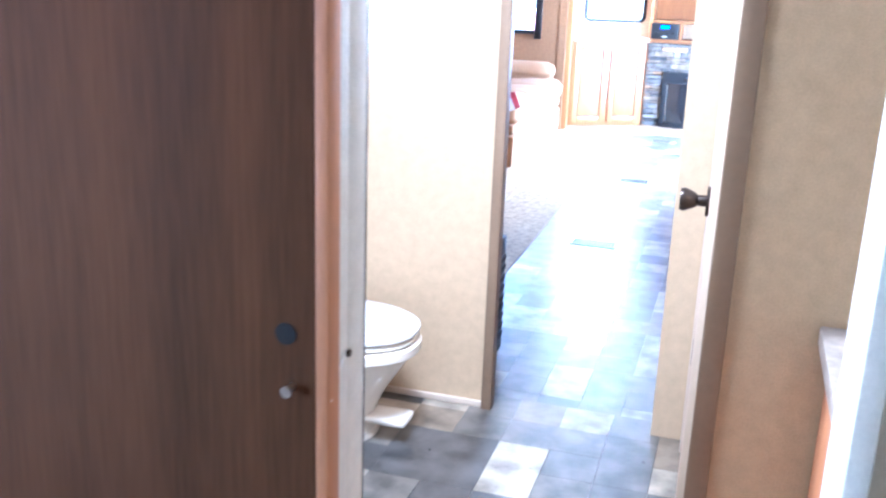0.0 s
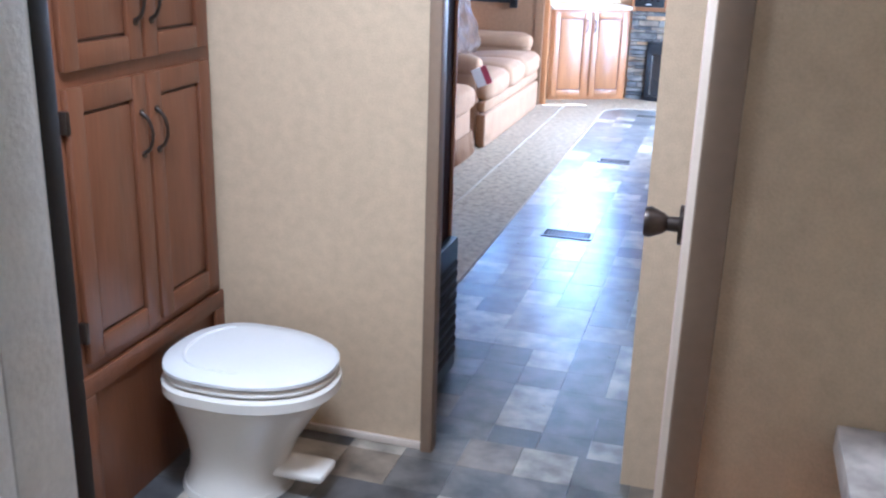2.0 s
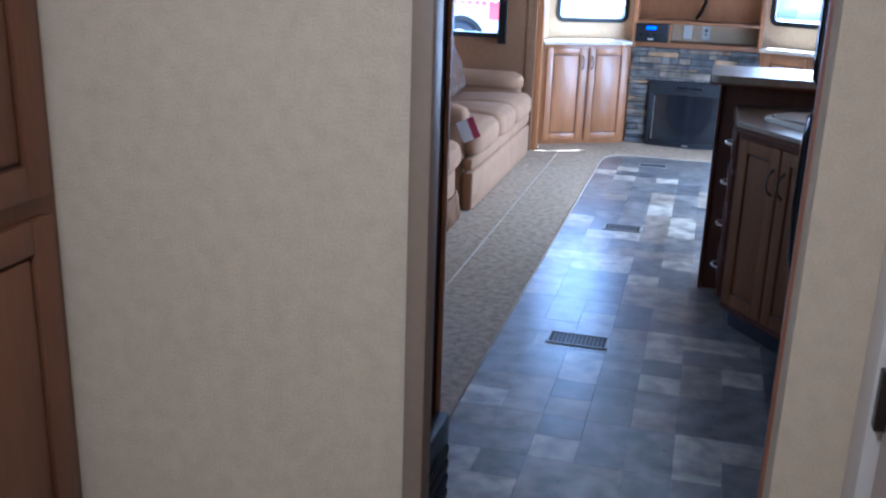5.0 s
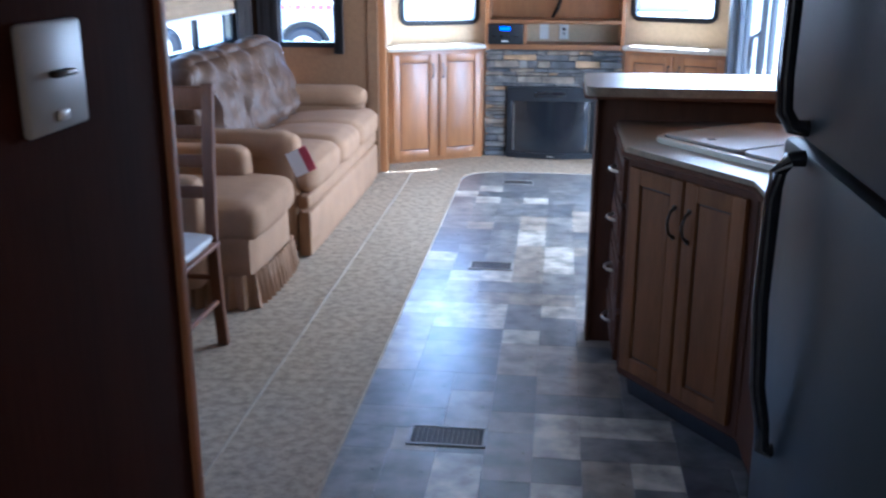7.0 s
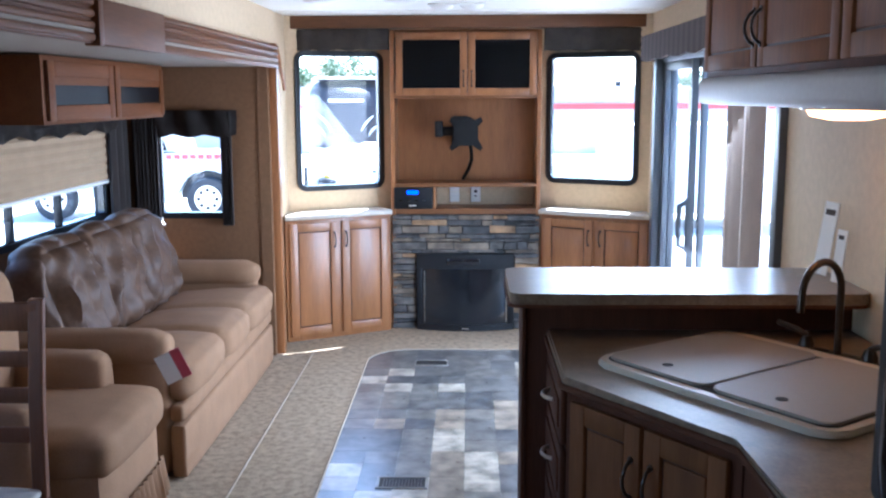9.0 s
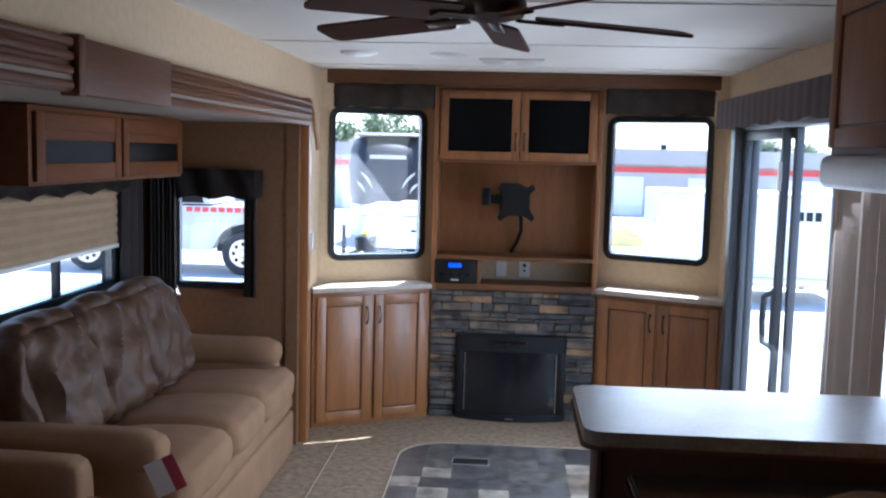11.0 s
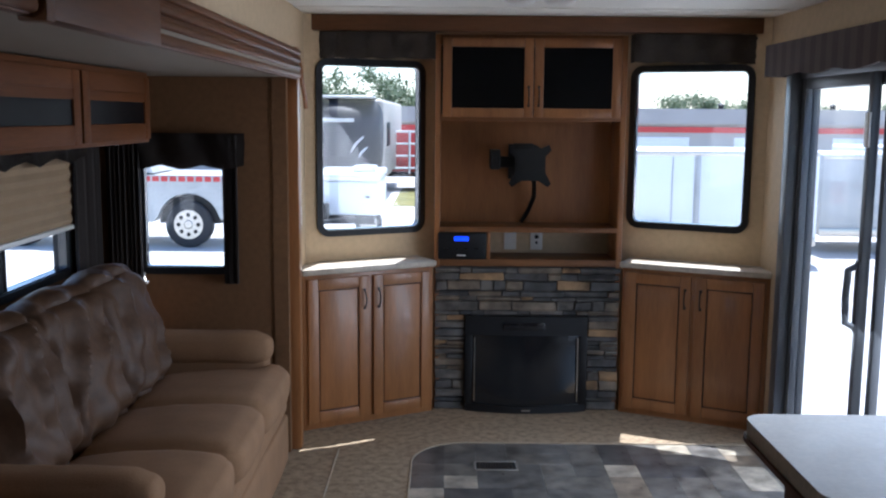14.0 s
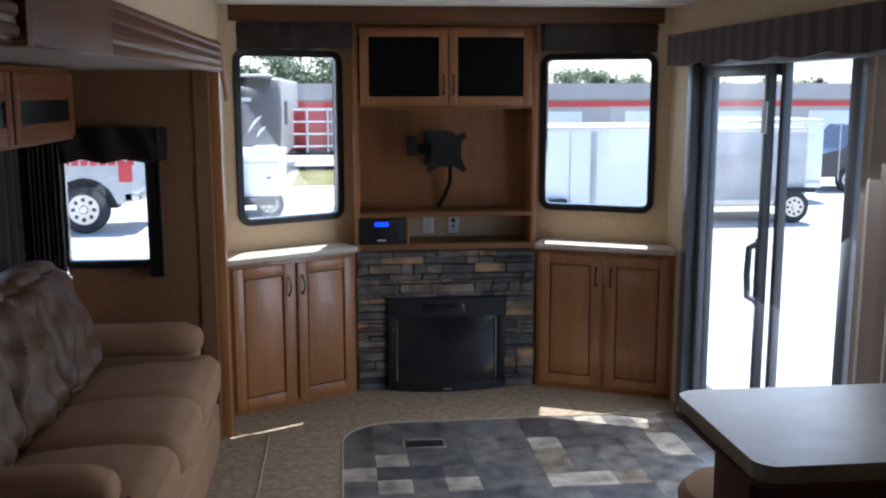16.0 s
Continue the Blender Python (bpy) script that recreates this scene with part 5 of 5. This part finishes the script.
for zz in (0.45, 1.06, 1.75):
    part("hinge", boxed(0.004, 0.02, 1.82, 1.842, zz - 0.04, zz + 0.04, 0.002), BRONZE, bathdoor, "dark door hinge")
bm = tube(bmesh.new(), [(0.018, 1.205, 1.045), (0.010, 1.205, 1.045)], 0.033, 18)
tube(bm, [(0.012, 1.205, 1.045), (-0.008, 1.205, 1.045), (-0.016, 1.205, 1.045), (-0.036, 1.205, 1.045), (-0.045, 1.205, 1.045)], [0.013, 0.012, 0.018, 0.026, 0.024], 18)
part("knob", bm, BRONZE, bathdoor, "dark bronze round door knob")
structure("trim_hinge_post", boxed(0.0, 0.056, 1.843, 1.929, 0.115, 2.03, 0.003), CREAM, "cream hinge post of the bathroom doorway", "trim")

slider = thing("bedroom_door", "dark brown wood-grain pocket door slid open", "door")
tagged(slider, kind="structure")
part("leaf", boxed(-1.04, -0.368, 0.020, 0.056, 0.125, 2.06, 0.002), DOORWOOD, slider)
part("door_edge", boxed(-0.368, -0.352, 0.021, 0.055, 0.125, 2.06, 0.002), ORANGEWOOD, slider, "raw orange-brown wood edge")
part("lock_bore", tube(bmesh.new(), [(-0.403, 0.0205, 1.110), (-0.403, 0.0185, 1.110)], 0.013, 20), BLACK, slider, "dark empty lock bore")
bm = tube(bmesh.new(), [(-0.396, 0.02, 1.046), (-0.396, 0.010, 1.046), (-0.396, 0.003, 1.046)], [0.004, 0.004, 0.007], 14)
part("knob", bm, METAL, slider, "small metal knob")
part("strike_wire", tube(bmesh.new(), [(-0.353, 0.03, 1.03), (-0.36, 0.07, 1.05), (-0.372, 0.12, 1.06)], 0.0018, 6), WHITEPL, slider, "thin hooked wire to the jamb")
solo("jamb_screw", tube(bmesh.new(), [(-0.371, 0.12, 1.053), (-0.366, 0.12, 1.053)], 0.005, 10), BRONZE, "screw head in the door casing", "screw")

# hall cabinet side with thermostat
HALLWOOD = material("cherry_dark_wood", (0.048, 0.014, 0.008), 0.88, 0.3, 2.5, 24, 0.02, stretch=(5, 5, 0.4), spec=0.04)
hallcab = thing("hall_cabinet", "dark-stained hall cabinet side with a black return grille", "cabinet")
part("panel", boxed(-1.25, -0.80, 2.022, 2.695, 0.0, 2.195, 0.006), HALLWOOD, hallcab)
part("corner_bead", boxed(-0.806, -0.792, 2.68, 2.70, 0.0, 2.19, 0.004), ORANGEWOOD, hallcab, "thin reddish edge")
part("grille_box", boxed(-0.80, -0.765, 2.30, 2.685, 0.02, 0.50, 0.006), BLACK, hallcab, "black return-air grille")
for k in range(9):
    part("louvre", boxed(-0.768, -0.758, 2.32, 2.665, 0.085 + 0.04 * k, 0.105 + 0.04 * k, 0.003), MORTAR, hallcab)
th = thing("thermostat", "white wall plate with a small lever", "thermostat", pose(-0.80, 2.43, 1.435, 0, 0, 90))
part("plate", boxed(-0.055, 0.055, -0.01, 0, -0.05, 0.05, 0.005), material("aged_plate", (0.42, 0.40, 0.37), 0.4, 0.06, 9, 60, 0.0), th)
part("lever", boxed(-0.016, 0.02, -0.02, -0.01, 0.0, 0.006, 0.002), BRONZE, th)
part("button", boxed(-0.01, 0.01, -0.014, -0.01, -0.04, -0.03, 0.002), WHITEPL, th)

# ---- yard ----
G = -0.95
GRASS = material("dry_grass", (0.16, 0.17, 0.06), 0.9, 0.35, 0.8, 12, 0.1, tint=(0.30, 0.27, 0.12), spec=0.1)
structure("ground_verge", boxed(-2.4, 4.0, 31.5, 38.5, G + 0.002, G + 0.012, 0.004), GRASS, "patch of dry green grass beside the yard", "grass")
structure("ground", boxed(-900, 900, -900, 900, G - 0.5, G), CONCRETE, "pale sunlit concrete yard reaching the horizon", "ground")


def wheel(parent, x, y, r, w=0.2, name="wheel"):
    wl = part(name, lathe(bmesh.new(), [(r * 0.62, -w / 2), (r * 0.93, -w / 2), (r, -w / 2 + 0.04), (r, w / 2 - 0.04), (r * 0.93, w / 2), (r * 0.62, w / 2)], 0, 0, 32), TYRE, parent, "black tyre", at=pose(x, y, r, 90, 0, 0))
    bm = lathe(bmesh.new(), [(r * 0.64, w / 2 - 0.02), (r * 0.62, w / 2 + 0.012), (r * 0.2, w / 2 + 0.006), (r * 0.15, w / 2 + 0.03)], 0, 0, 24)
    part("rim", bm, METAL, wl, "silver rim")
    for k in range(8):
        a = 2 * math.pi * k / 8
        part("rim_hole", lathe(bmesh.new(), [(r * 0.09, w / 2 + 0.0), (r * 0.09, w / 2 + 0.016)], r * 0.42 * math.cos(a), r * 0.42 * math.sin(a), 10), BLACK, wl)
    return wl


def flip(profile, y0, y1):
    """A side outline in x and z pushed from y0 to y1."""
    bm = bmesh.new()
    a = [bm.verts.new((x, y0, z)) for x, z in profile]
    b = [bm.verts.new((x, y1, z)) for x, z in profile]
    k = len(profile)
    for i in range(k):
        bm.faces.new((a[i], a[(i + 1) % k], b[(i + 1) % k], b[i]))
    bm.faces.new(a)
    bm.faces.new(b[::-1])
    return bm


truck = thing("pickup_truck", "silver pickup truck parked in the yard", "pickup", pose(-7.07, 22.5, G))
arch = [(0.62 * math.cos(radians(a)) + 1.2, 0.47 + 0.60 * math.sin(radians(a))) for a in range(165, 14, -15)]
prof = [(-3.2, 0.5), (-2.75, 0.5)] + [(0.62 * math.cos(radians(a)) - 2.1, 0.47 + 0.60 * math.sin(radians(a))) for a in range(165, 14, -15)] + [(-1.4, 0.5), (0.5, 0.5)] + arch + [(1.85, 0.55), (2.1, 0.6), (2.1, 1.42), (-1.6, 1.42), (-3.1, 1.3), (-3.25, 1.0)]
part("body", flip(prof, 0.0, 1.9), GREYPAINT, truck)
part("cab", flip([(-1.7, 1.45), (-1.1, 2.0), (0.3, 2.05), (0.5, 1.45)], 0.1, 1.8), GREYPAINT, truck)
part("side_window", flip([(-1.4, 1.48), (-1.0, 1.92), (0.2, 1.95), (0.34, 1.48)], 0.085, 0.1), SMOKE, truck)
part("wheel_well", flip([(1.2 + 0.6 * math.cos(radians(a)), 0.47 + 0.58 * math.sin(radians(a))) for a in range(0, 181, 15)], 0.12, 0.5), BLACK, truck)
wheel(truck, 1.2, 0.12, 0.46, 0.28)
wheel(truck, -2.1, 0.12, 0.46, 0.28)
part("tail_light", boxed(1.88, 2.12, -0.03, 0.1, 0.98, 1.36, 0.02), REDPAINT, truck, "red tail light")
part("bumper", boxed(1.95, 2.25, 0.0, 1.9, 0.6, 0.78, 0.03), METAL, truck)
bm = bmesh.new()
for k in range(13):
    box(bm, 0.0 + 0.17 * k, 0.13 + 0.17 * k, -0.006, 0.001, 1.30, 1.40, 0.002)
part("lettering", bm, REDPAINT, truck, "row of red lettering too small to read")

rv = thing("fifth_wheel_trailer", "large fifth-wheel trailer with a dark front cap and pale swooshes", "trailer", pose(-3.8, 29.6, G))
part("box", boxed(-1.22, 1.22, 1.2, 12, 0.75, 3.05, 0.12, 3), material("beige_trailer_side", (0.42, 0.37, 0.32), 0.5, 0.12, 1, 30, 0.0), rv)
bm = bmesh.new()
rings = []
for z, y, w in ((1.12, 0.35, 1.16), (1.5, 0.0, 1.2), (2.2, -0.05, 1.22), (2.7, 0.2, 1.2), (2.98, 0.6, 1.1), (3.08, 1.25, 1.0)):
    rings.append([bm.verts.new((w * math.sin(radians(t)), y + 0.9 * (1 - math.cos(radians(t))) if abs(t) < 90 else 1.3, z)) for t in range(-80, 81, 10)] + [bm.verts.new((w, 1.3, z)), bm.verts.new((-w, 1.3, z))])
for p, q in zip(rings, rings[1:]):
    for i in range(len(p)):
        bm.faces.new((p[i], p[(i + 1) % len(p)], q[(i + 1) % len(q)], q[i]))
bm.faces.new(rings[0][::-1])
bm.faces.new(rings[-1])
CAP = material("charcoal_cap", (0.022, 0.022, 0.026), 0.5, 0.15, 2, 30, 0.0, spec=0.3)
part("front_cap", bm, CAP, rv, "rounded charcoal front cap")
part("cap_crown", boxed(-1.0, 1.0, 0.5, 1.3, 3.06, 3.14, 0.05, 3), GREYPAINT, rv, "silver crown of the cap")
part("lower_apron", boxed(-1.15, 1.15, 0.6, 1.4, 0.2, 1.13, 0.06), WHITEPAINT, rv)
for sx in (-1, 1):
    for dx, dz, k in ((0.42, 0.0, 1.0), (0.62, -0.16, 0.7)):
        bm = bmesh.new()
        q = [(sx * (dx + 0.34 * k * f - 0.05 * math.sin(f * 3.14)), 1.62 + dz + 0.42 * k * f, 0.055 * math.sin(0.35 + f * 2.4)) for f in (0, 0.25, 0.5, 0.75, 1)]
        lo = [bm.verts.new((x, -0.10 + 0.32 * abs(x) ** 2, z - h)) for x, z, h in q]
        hi = [bm.verts.new((x, -0.10 + 0.32 * abs(x) ** 2, z + h)) for x, z, h in q]
        for i in range(4):
            bm.faces.new((lo[i], lo[i + 1], hi[i + 1], hi[i]))
        bmesh.ops.solidify(bm, geom=bm.faces[:], thickness=0.03)
        part("graphic", bm, WHITEPAINT, rv, "pale swoosh graphic")
part("name_band", boxed(-0.5, 0.5, 0.0, 0.1, 2.42, 2.52, 0.01), GREYPAINT, rv, "plain pale band where the name stands")
part("side_window", boxed(1.215, 1.235, 2.6, 4.2, 1.7, 2.4, 0.01), SMOKE, rv)
for sx in (-0.7, 0.7):
    part("jack", boxed(sx - 0.06, sx + 0.06, 0.9, 1.02, 0.0, 0.3, 0.01), BLACK, rv)

tool = thing("folding_trailer", "white folding trailer with a rounded lid and dark hitch gear", "trailer", pose(-2.85, 23.6, G))
part("body", boxed(-0.75, 0.62, 0, 2.6, 0.55, 1.25, 0.05, 3), WHITEPAINT, tool)
part("lid", boxed(-0.78, 0.65, -0.03, 2.63, 1.26, 1.42, 0.06, 3), WHITEPAINT, tool, "rounded white roof lid")
part("roof_vent", boxed(0.05, 0.55, 0.3, 0.9, 1.42, 1.56, 0.05, 2), WHITEPAINT, tool)
part("latch", boxed(0.35, 0.45, -0.045, -0.02, 0.92, 0.96, 0.005), BLACK, tool)
part("undercarriage", boxed(-0.7, 0.5, 0.1, 2.4, 0.36, 0.55, 0.02), BLACK, tool)
bm = tube(bmesh.new(), [(-0.75, 0.05, 0.5), (-0.9, -1.6, 0.5)], 0.05, 8)
tube(bm, [(0.1, 0.05, 0.5), (-0.85, -1.6, 0.5)], 0.05, 8)
part("tow_frame", bm, BLACK, tool, "black A-frame")
part("tongue_jack", tube(bmesh.new(), [(-0.88, -1.35, 0.05), (-0.88, -1.35, 1.15)], 0.045, 8), BLACK, tool)
part("battery_box", boxed(-0.75, -0.35, -0.75, -0.3, 0.55, 0.85, 0.03), BLACK, tool)
part("marker", lathe(bmesh.new(), [(0.07, 0.85), (0.11, 0.90), (0.05, 0.97)], -0.55, -0.5, 14), material("yellow_plastic", (0.75, 0.55, 0.04), 0.5, 0.1, 9, 60, 0.0), tool, "yellow cap")
wheel(tool, 0.35, 0.9, 0.3, 0.2)


def cargo_trailer(x, y, length, h, mat, label, turn=0.0, seams=(0.5, 1.4, 2.3), axle=0.5):
    t = thing("cargo_trailer", label, "trailer", pose(x, y, G, 0, 0, turn), "enclosed cargo trailers")
    part("body", boxed(0, length, 0, 2.0, 0.35, h, 0.06, 3), mat, t)
    part("roof_trim", boxed(0.02, length - 0.02, -0.02, 2.02, h - 0.10, h - 0.02, 0.01), METAL, t)
    part("lower_trim", boxed(0.02, length - 0.02, -0.02, 0.02, 0.34, 0.50, 0.01), METAL, t, "bright lower trim")
    for u in seams:
        part("seam", boxed(u, u + 0.025, -0.012, 0.0, 0.5, h - 0.12), GREYPAINT, t)
    part("fender", boxed(length * axle - 0.35, length * axle + 0.45, -0.16, 0.0, 0.62, 0.72, 0.03), BLACK, t)
    wheel(t, length * axle, -0.06, 0.33, 0.18)
    part("tongue", boxed(-1.0, 0.05, 0.9, 1.1, 0.35, 0.47, 0.01), BLACK, t)
    part("jack", boxed(-0.75, -0.65, 0.95, 1.05, 0.0, 0.8, 0.01), METAL, t)
    return t


c = cargo_trailer(2.35, 21.0, 3.5, 2.05, WHITEPAINT, "white enclosed cargo trailer in the yard", seams=(0.85, 1.25), axle=0.1)
part("corner_post", boxed(1.28, 1.36, -0.03, 0.0, 0.4, 1.95, 0.01), GREYPAINT, c, "dull metal corner post")
bm = bmesh.new()
for k in range(3):
    box(bm, 2.5 + 0.16 * k, 2.62 + 0.16 * k, -0.02, 0.0, 1.55, 1.72, 0.01)
part("mark", bm, BLACK, c, "small dark plain mark")
cargo_trailer(6.45, 22.5, 2.1, 1.95, GREYPAINT, "silver-grey enclosed cargo trailer in the yard", seams=(1.25,), axle=0.85)
cargo_trailer(8.8, 26.0, 1.9, 2.0, WHITEPAINT, "white enclosed cargo trailer in the yard")
pk = thing("parked_car", "dark parked vehicle behind the trailers", "car", pose(11.6, 28.0, G))
part("body", flip([(0, 0.4), (0, 1.0), (0.7, 1.15), (1.2, 1.75), (3.2, 1.8), (3.9, 1.2), (4.4, 1.0), (4.5, 0.4)], 0, 1.8), DARKPAINT, pk)
part("side_window", flip([(1.0, 1.2), (1.35, 1.65), (3.1, 1.7), (3.55, 1.2)], -0.01, 0.0), SMOKE, pk)
wheel(pk, 0.9, 0.05, 0.34)
wheel(pk, 3.5, 0.05, 0.34)

frame_tr = thing("open_rail_trailer", "red open trailer with white pipe rails", "trailer", pose(-2.3, 37.2, G))
part("deck", boxed(-0.6, 3.2, 0, 2, 0.5, 0.65, 0.02), BLACK, frame_tr)
part("panel", boxed(-0.5, 1.0, 0.5, 0.6, 0.65, 2.0, 0.02), REDPAINT, frame_tr)
for k in range(6):
    part("post", tube(bmesh.new(), [(-0.5 + 0.7 * k, 0, 0.6), (-0.5 + 0.7 * k, 0, 2.1)], 0.04, 8), WHITEPAINT, frame_tr)
for k in range(4):
    part("rail", tube(bmesh.new(), [(-0.55, 0, 0.8 + 0.42 * k), (3.05, 0, 0.8 + 0.42 * k)], 0.035, 8), WHITEPAINT, frame_tr)
wheel(frame_tr, 1.6, -0.1, 0.36)

shop = thing("service_building", "long low grey building with a red band below the roof", "building", pose(0, 47, G))
part("wall", boxed(-14, 45, 0, 12, 0, 2.35, 0.0), SIDING, shop)
part("band", boxed(-14.05, 45.05, -0.08, 0.0, 1.95, 2.2), REDPAINT, shop, "red stripe along the wall")
part("roof", flip([(-14.5, 2.35), (45.5, 2.35), (45.5, 2.5), (44, 3.0), (-13, 3.0), (-14.5, 2.5)], -0.4, 12.4), ROOFING, shop)
for k in range(12):
    w = part("door", boxed(-10 + 4.4 * k, -7.6 + 4.4 * k, -0.05, 0.05, 0.0, 1.75, 0.02), WHITEPAINT, shop, "white overhead door")
for k in range(9):
    part("vent_cap", lathe(bmesh.new(), [(0.14, 3.0), (0.14, 3.2), (0.2, 3.22), (0.02, 3.32)], -9 + 5.3 * k, 3.0, 10), BLACK, shop)


def tree(x, y, h, seed, spread=1.0):
    r = random.Random(seed)
    t = thing("tree", "leafy green deciduous tree beyond the yard", "tree", pose(x, y, G), "trees on the horizon")
    bm = tube(bmesh.new(), [(0, 0, 0), (0.1, 0.05, h * 0.25), (0.0, 0.1, h * 0.5), (0.1, 0, h * 0.8)], [h * 0.035, h * 0.028, h * 0.02, h * 0.006], 8)
    tips = []
    for k in range(9):
        a, z = r.uniform(0, 6.28), h * r.uniform(0.3, 0.7)
        ln = h * r.uniform(0.18, 0.34) * spread
        e = (ln * math.cos(a), ln * math.sin(a), z + ln * r.uniform(0.3, 0.9))
        tube(bm, [(0, 0, z), (e[0] * 0.5, e[1] * 0.5, (z + e[2]) / 2 - 0.05), e], [h * 0.012, h * 0.008, h * 0.003], 6)
        tips.append(e)
    part("trunk", bm, BARK, t)
    verts, faces = [], []
    tips += [(0.0, 0.0, h * 0.85), (0.1, 0, h * 0.7)]
    for e in tips:
        for _ in range(260):
            d = Vector((r.gauss(0, 1), r.gauss(0, 1), r.gauss(0, 0.8))) * h * 0.085
            p = Vector(e) + d
            s = h * r.uniform(0.014, 0.030)
            u = Vector((r.gauss(0, 1), r.gauss(0, 1), r.gauss(0, 1))).normalized() * s
            v = u.orthogonal().normalized() * s * 0.7
            b = len(verts)
            verts += [p + u, p + v, p - u, p - v]
            faces.append((b, b + 1, b + 2, b + 3))
    me = bpy.data.meshes.new("crown")
    me.from_pydata(verts, [], faces)
    me.materials.append(LEAF)
    c = new("crown", me)
    c.parent = t


for k, (x, y, h, sp) in enumerate(((-9.5, 66, 6.6, 1.3), (-7.0, 62, 5.6, 1.2), (-4.2, 68, 6.9, 1.2), (-1.6, 64, 6.2, 1.3), (1.2, 66, 5.2, 1.2), (-12.5, 64, 6.0, 1.3), (14.6, 68, 5.6, 1.2), (17.2, 66, 5.0, 1.2), (20.5, 70, 4.6, 1.3), (27.0, 72, 4.7, 1.3), (30.0, 70, 4.4, 1.3), (34.0, 74, 4.8, 1.3), (40.0, 72, 4.6, 1.3))):
    tree(x, y, h * 0.74, 20 + k, sp * 1.15)

# ---- printed vinyl pieces ----
structure("bath_platform", boxed(-1.9, 0.93, 0.14, 2.035, -0.011, 0.1085, 0.002), GROUT, "raised bathroom floor one low step above the hall", "floor")
vinyl = structure("vinyl_floor", boxed(-1.0, 0.87, 2.03, 8.53, -0.012, -0.006), GROUT, "sheet vinyl printed as grey-brown slate blocks with pale ones", "floor")
rt = random.Random(11)
C = 0.155
NX, NY = 12, 54
X0, Y0 = -0.995, 0.17
taken = [[False] * NY for _ in range(NX)]
tile_meshes = {}


def tile_mesh(w, h):
    if (w, h) not in tile_meshes:
        bm = boxed(0.0004, w * C - 0.0004, 0.0004, h * C - 0.0004, -0.006, 0.0, 0.0004, 1)
        tile_meshes[(w, h)] = mesh_of("vinyl_block", bm, TILE)
    return tile_meshes[(w, h)]


for j in range(NY):
    for i in range(NX):
        if taken[i][j]:
            continue
        for w, h in rt.sample([(2, 1), (1, 2), (2, 1), (1, 1), (1, 1), (1, 1), (2, 2)] if rt.random() < 0.3 else [(1, 2), (1, 2), (1, 1), (1, 1), (1, 1), (2, 1), (1, 1)], 7) + [(1, 1)]:
            if i + w <= NX and j + h <= NY and not (j < 12 < j + h) and not any(taken[i + a][j + b] for a in range(w) for b in range(h)):
                break
        for a in range(w):
            for b in range(h):
                taken[i + a][j + b] = True
        t = new("vinyl_block", tile_mesh(w, h))
        t.parent, t.matrix_basis = vinyl, pose(X0 + i * C, Y0 + j * C, 0.115 if Y0 + (j + h) * C < 2.04 else 0.0)
for j in range(12):
    for i in range(-5, 0):
        t = new("vinyl_block", tile_mesh(1, 1))
        t.parent, t.matrix_basis = vinyl, pose(X0 + i * C, Y0 + j * C, 0.115)
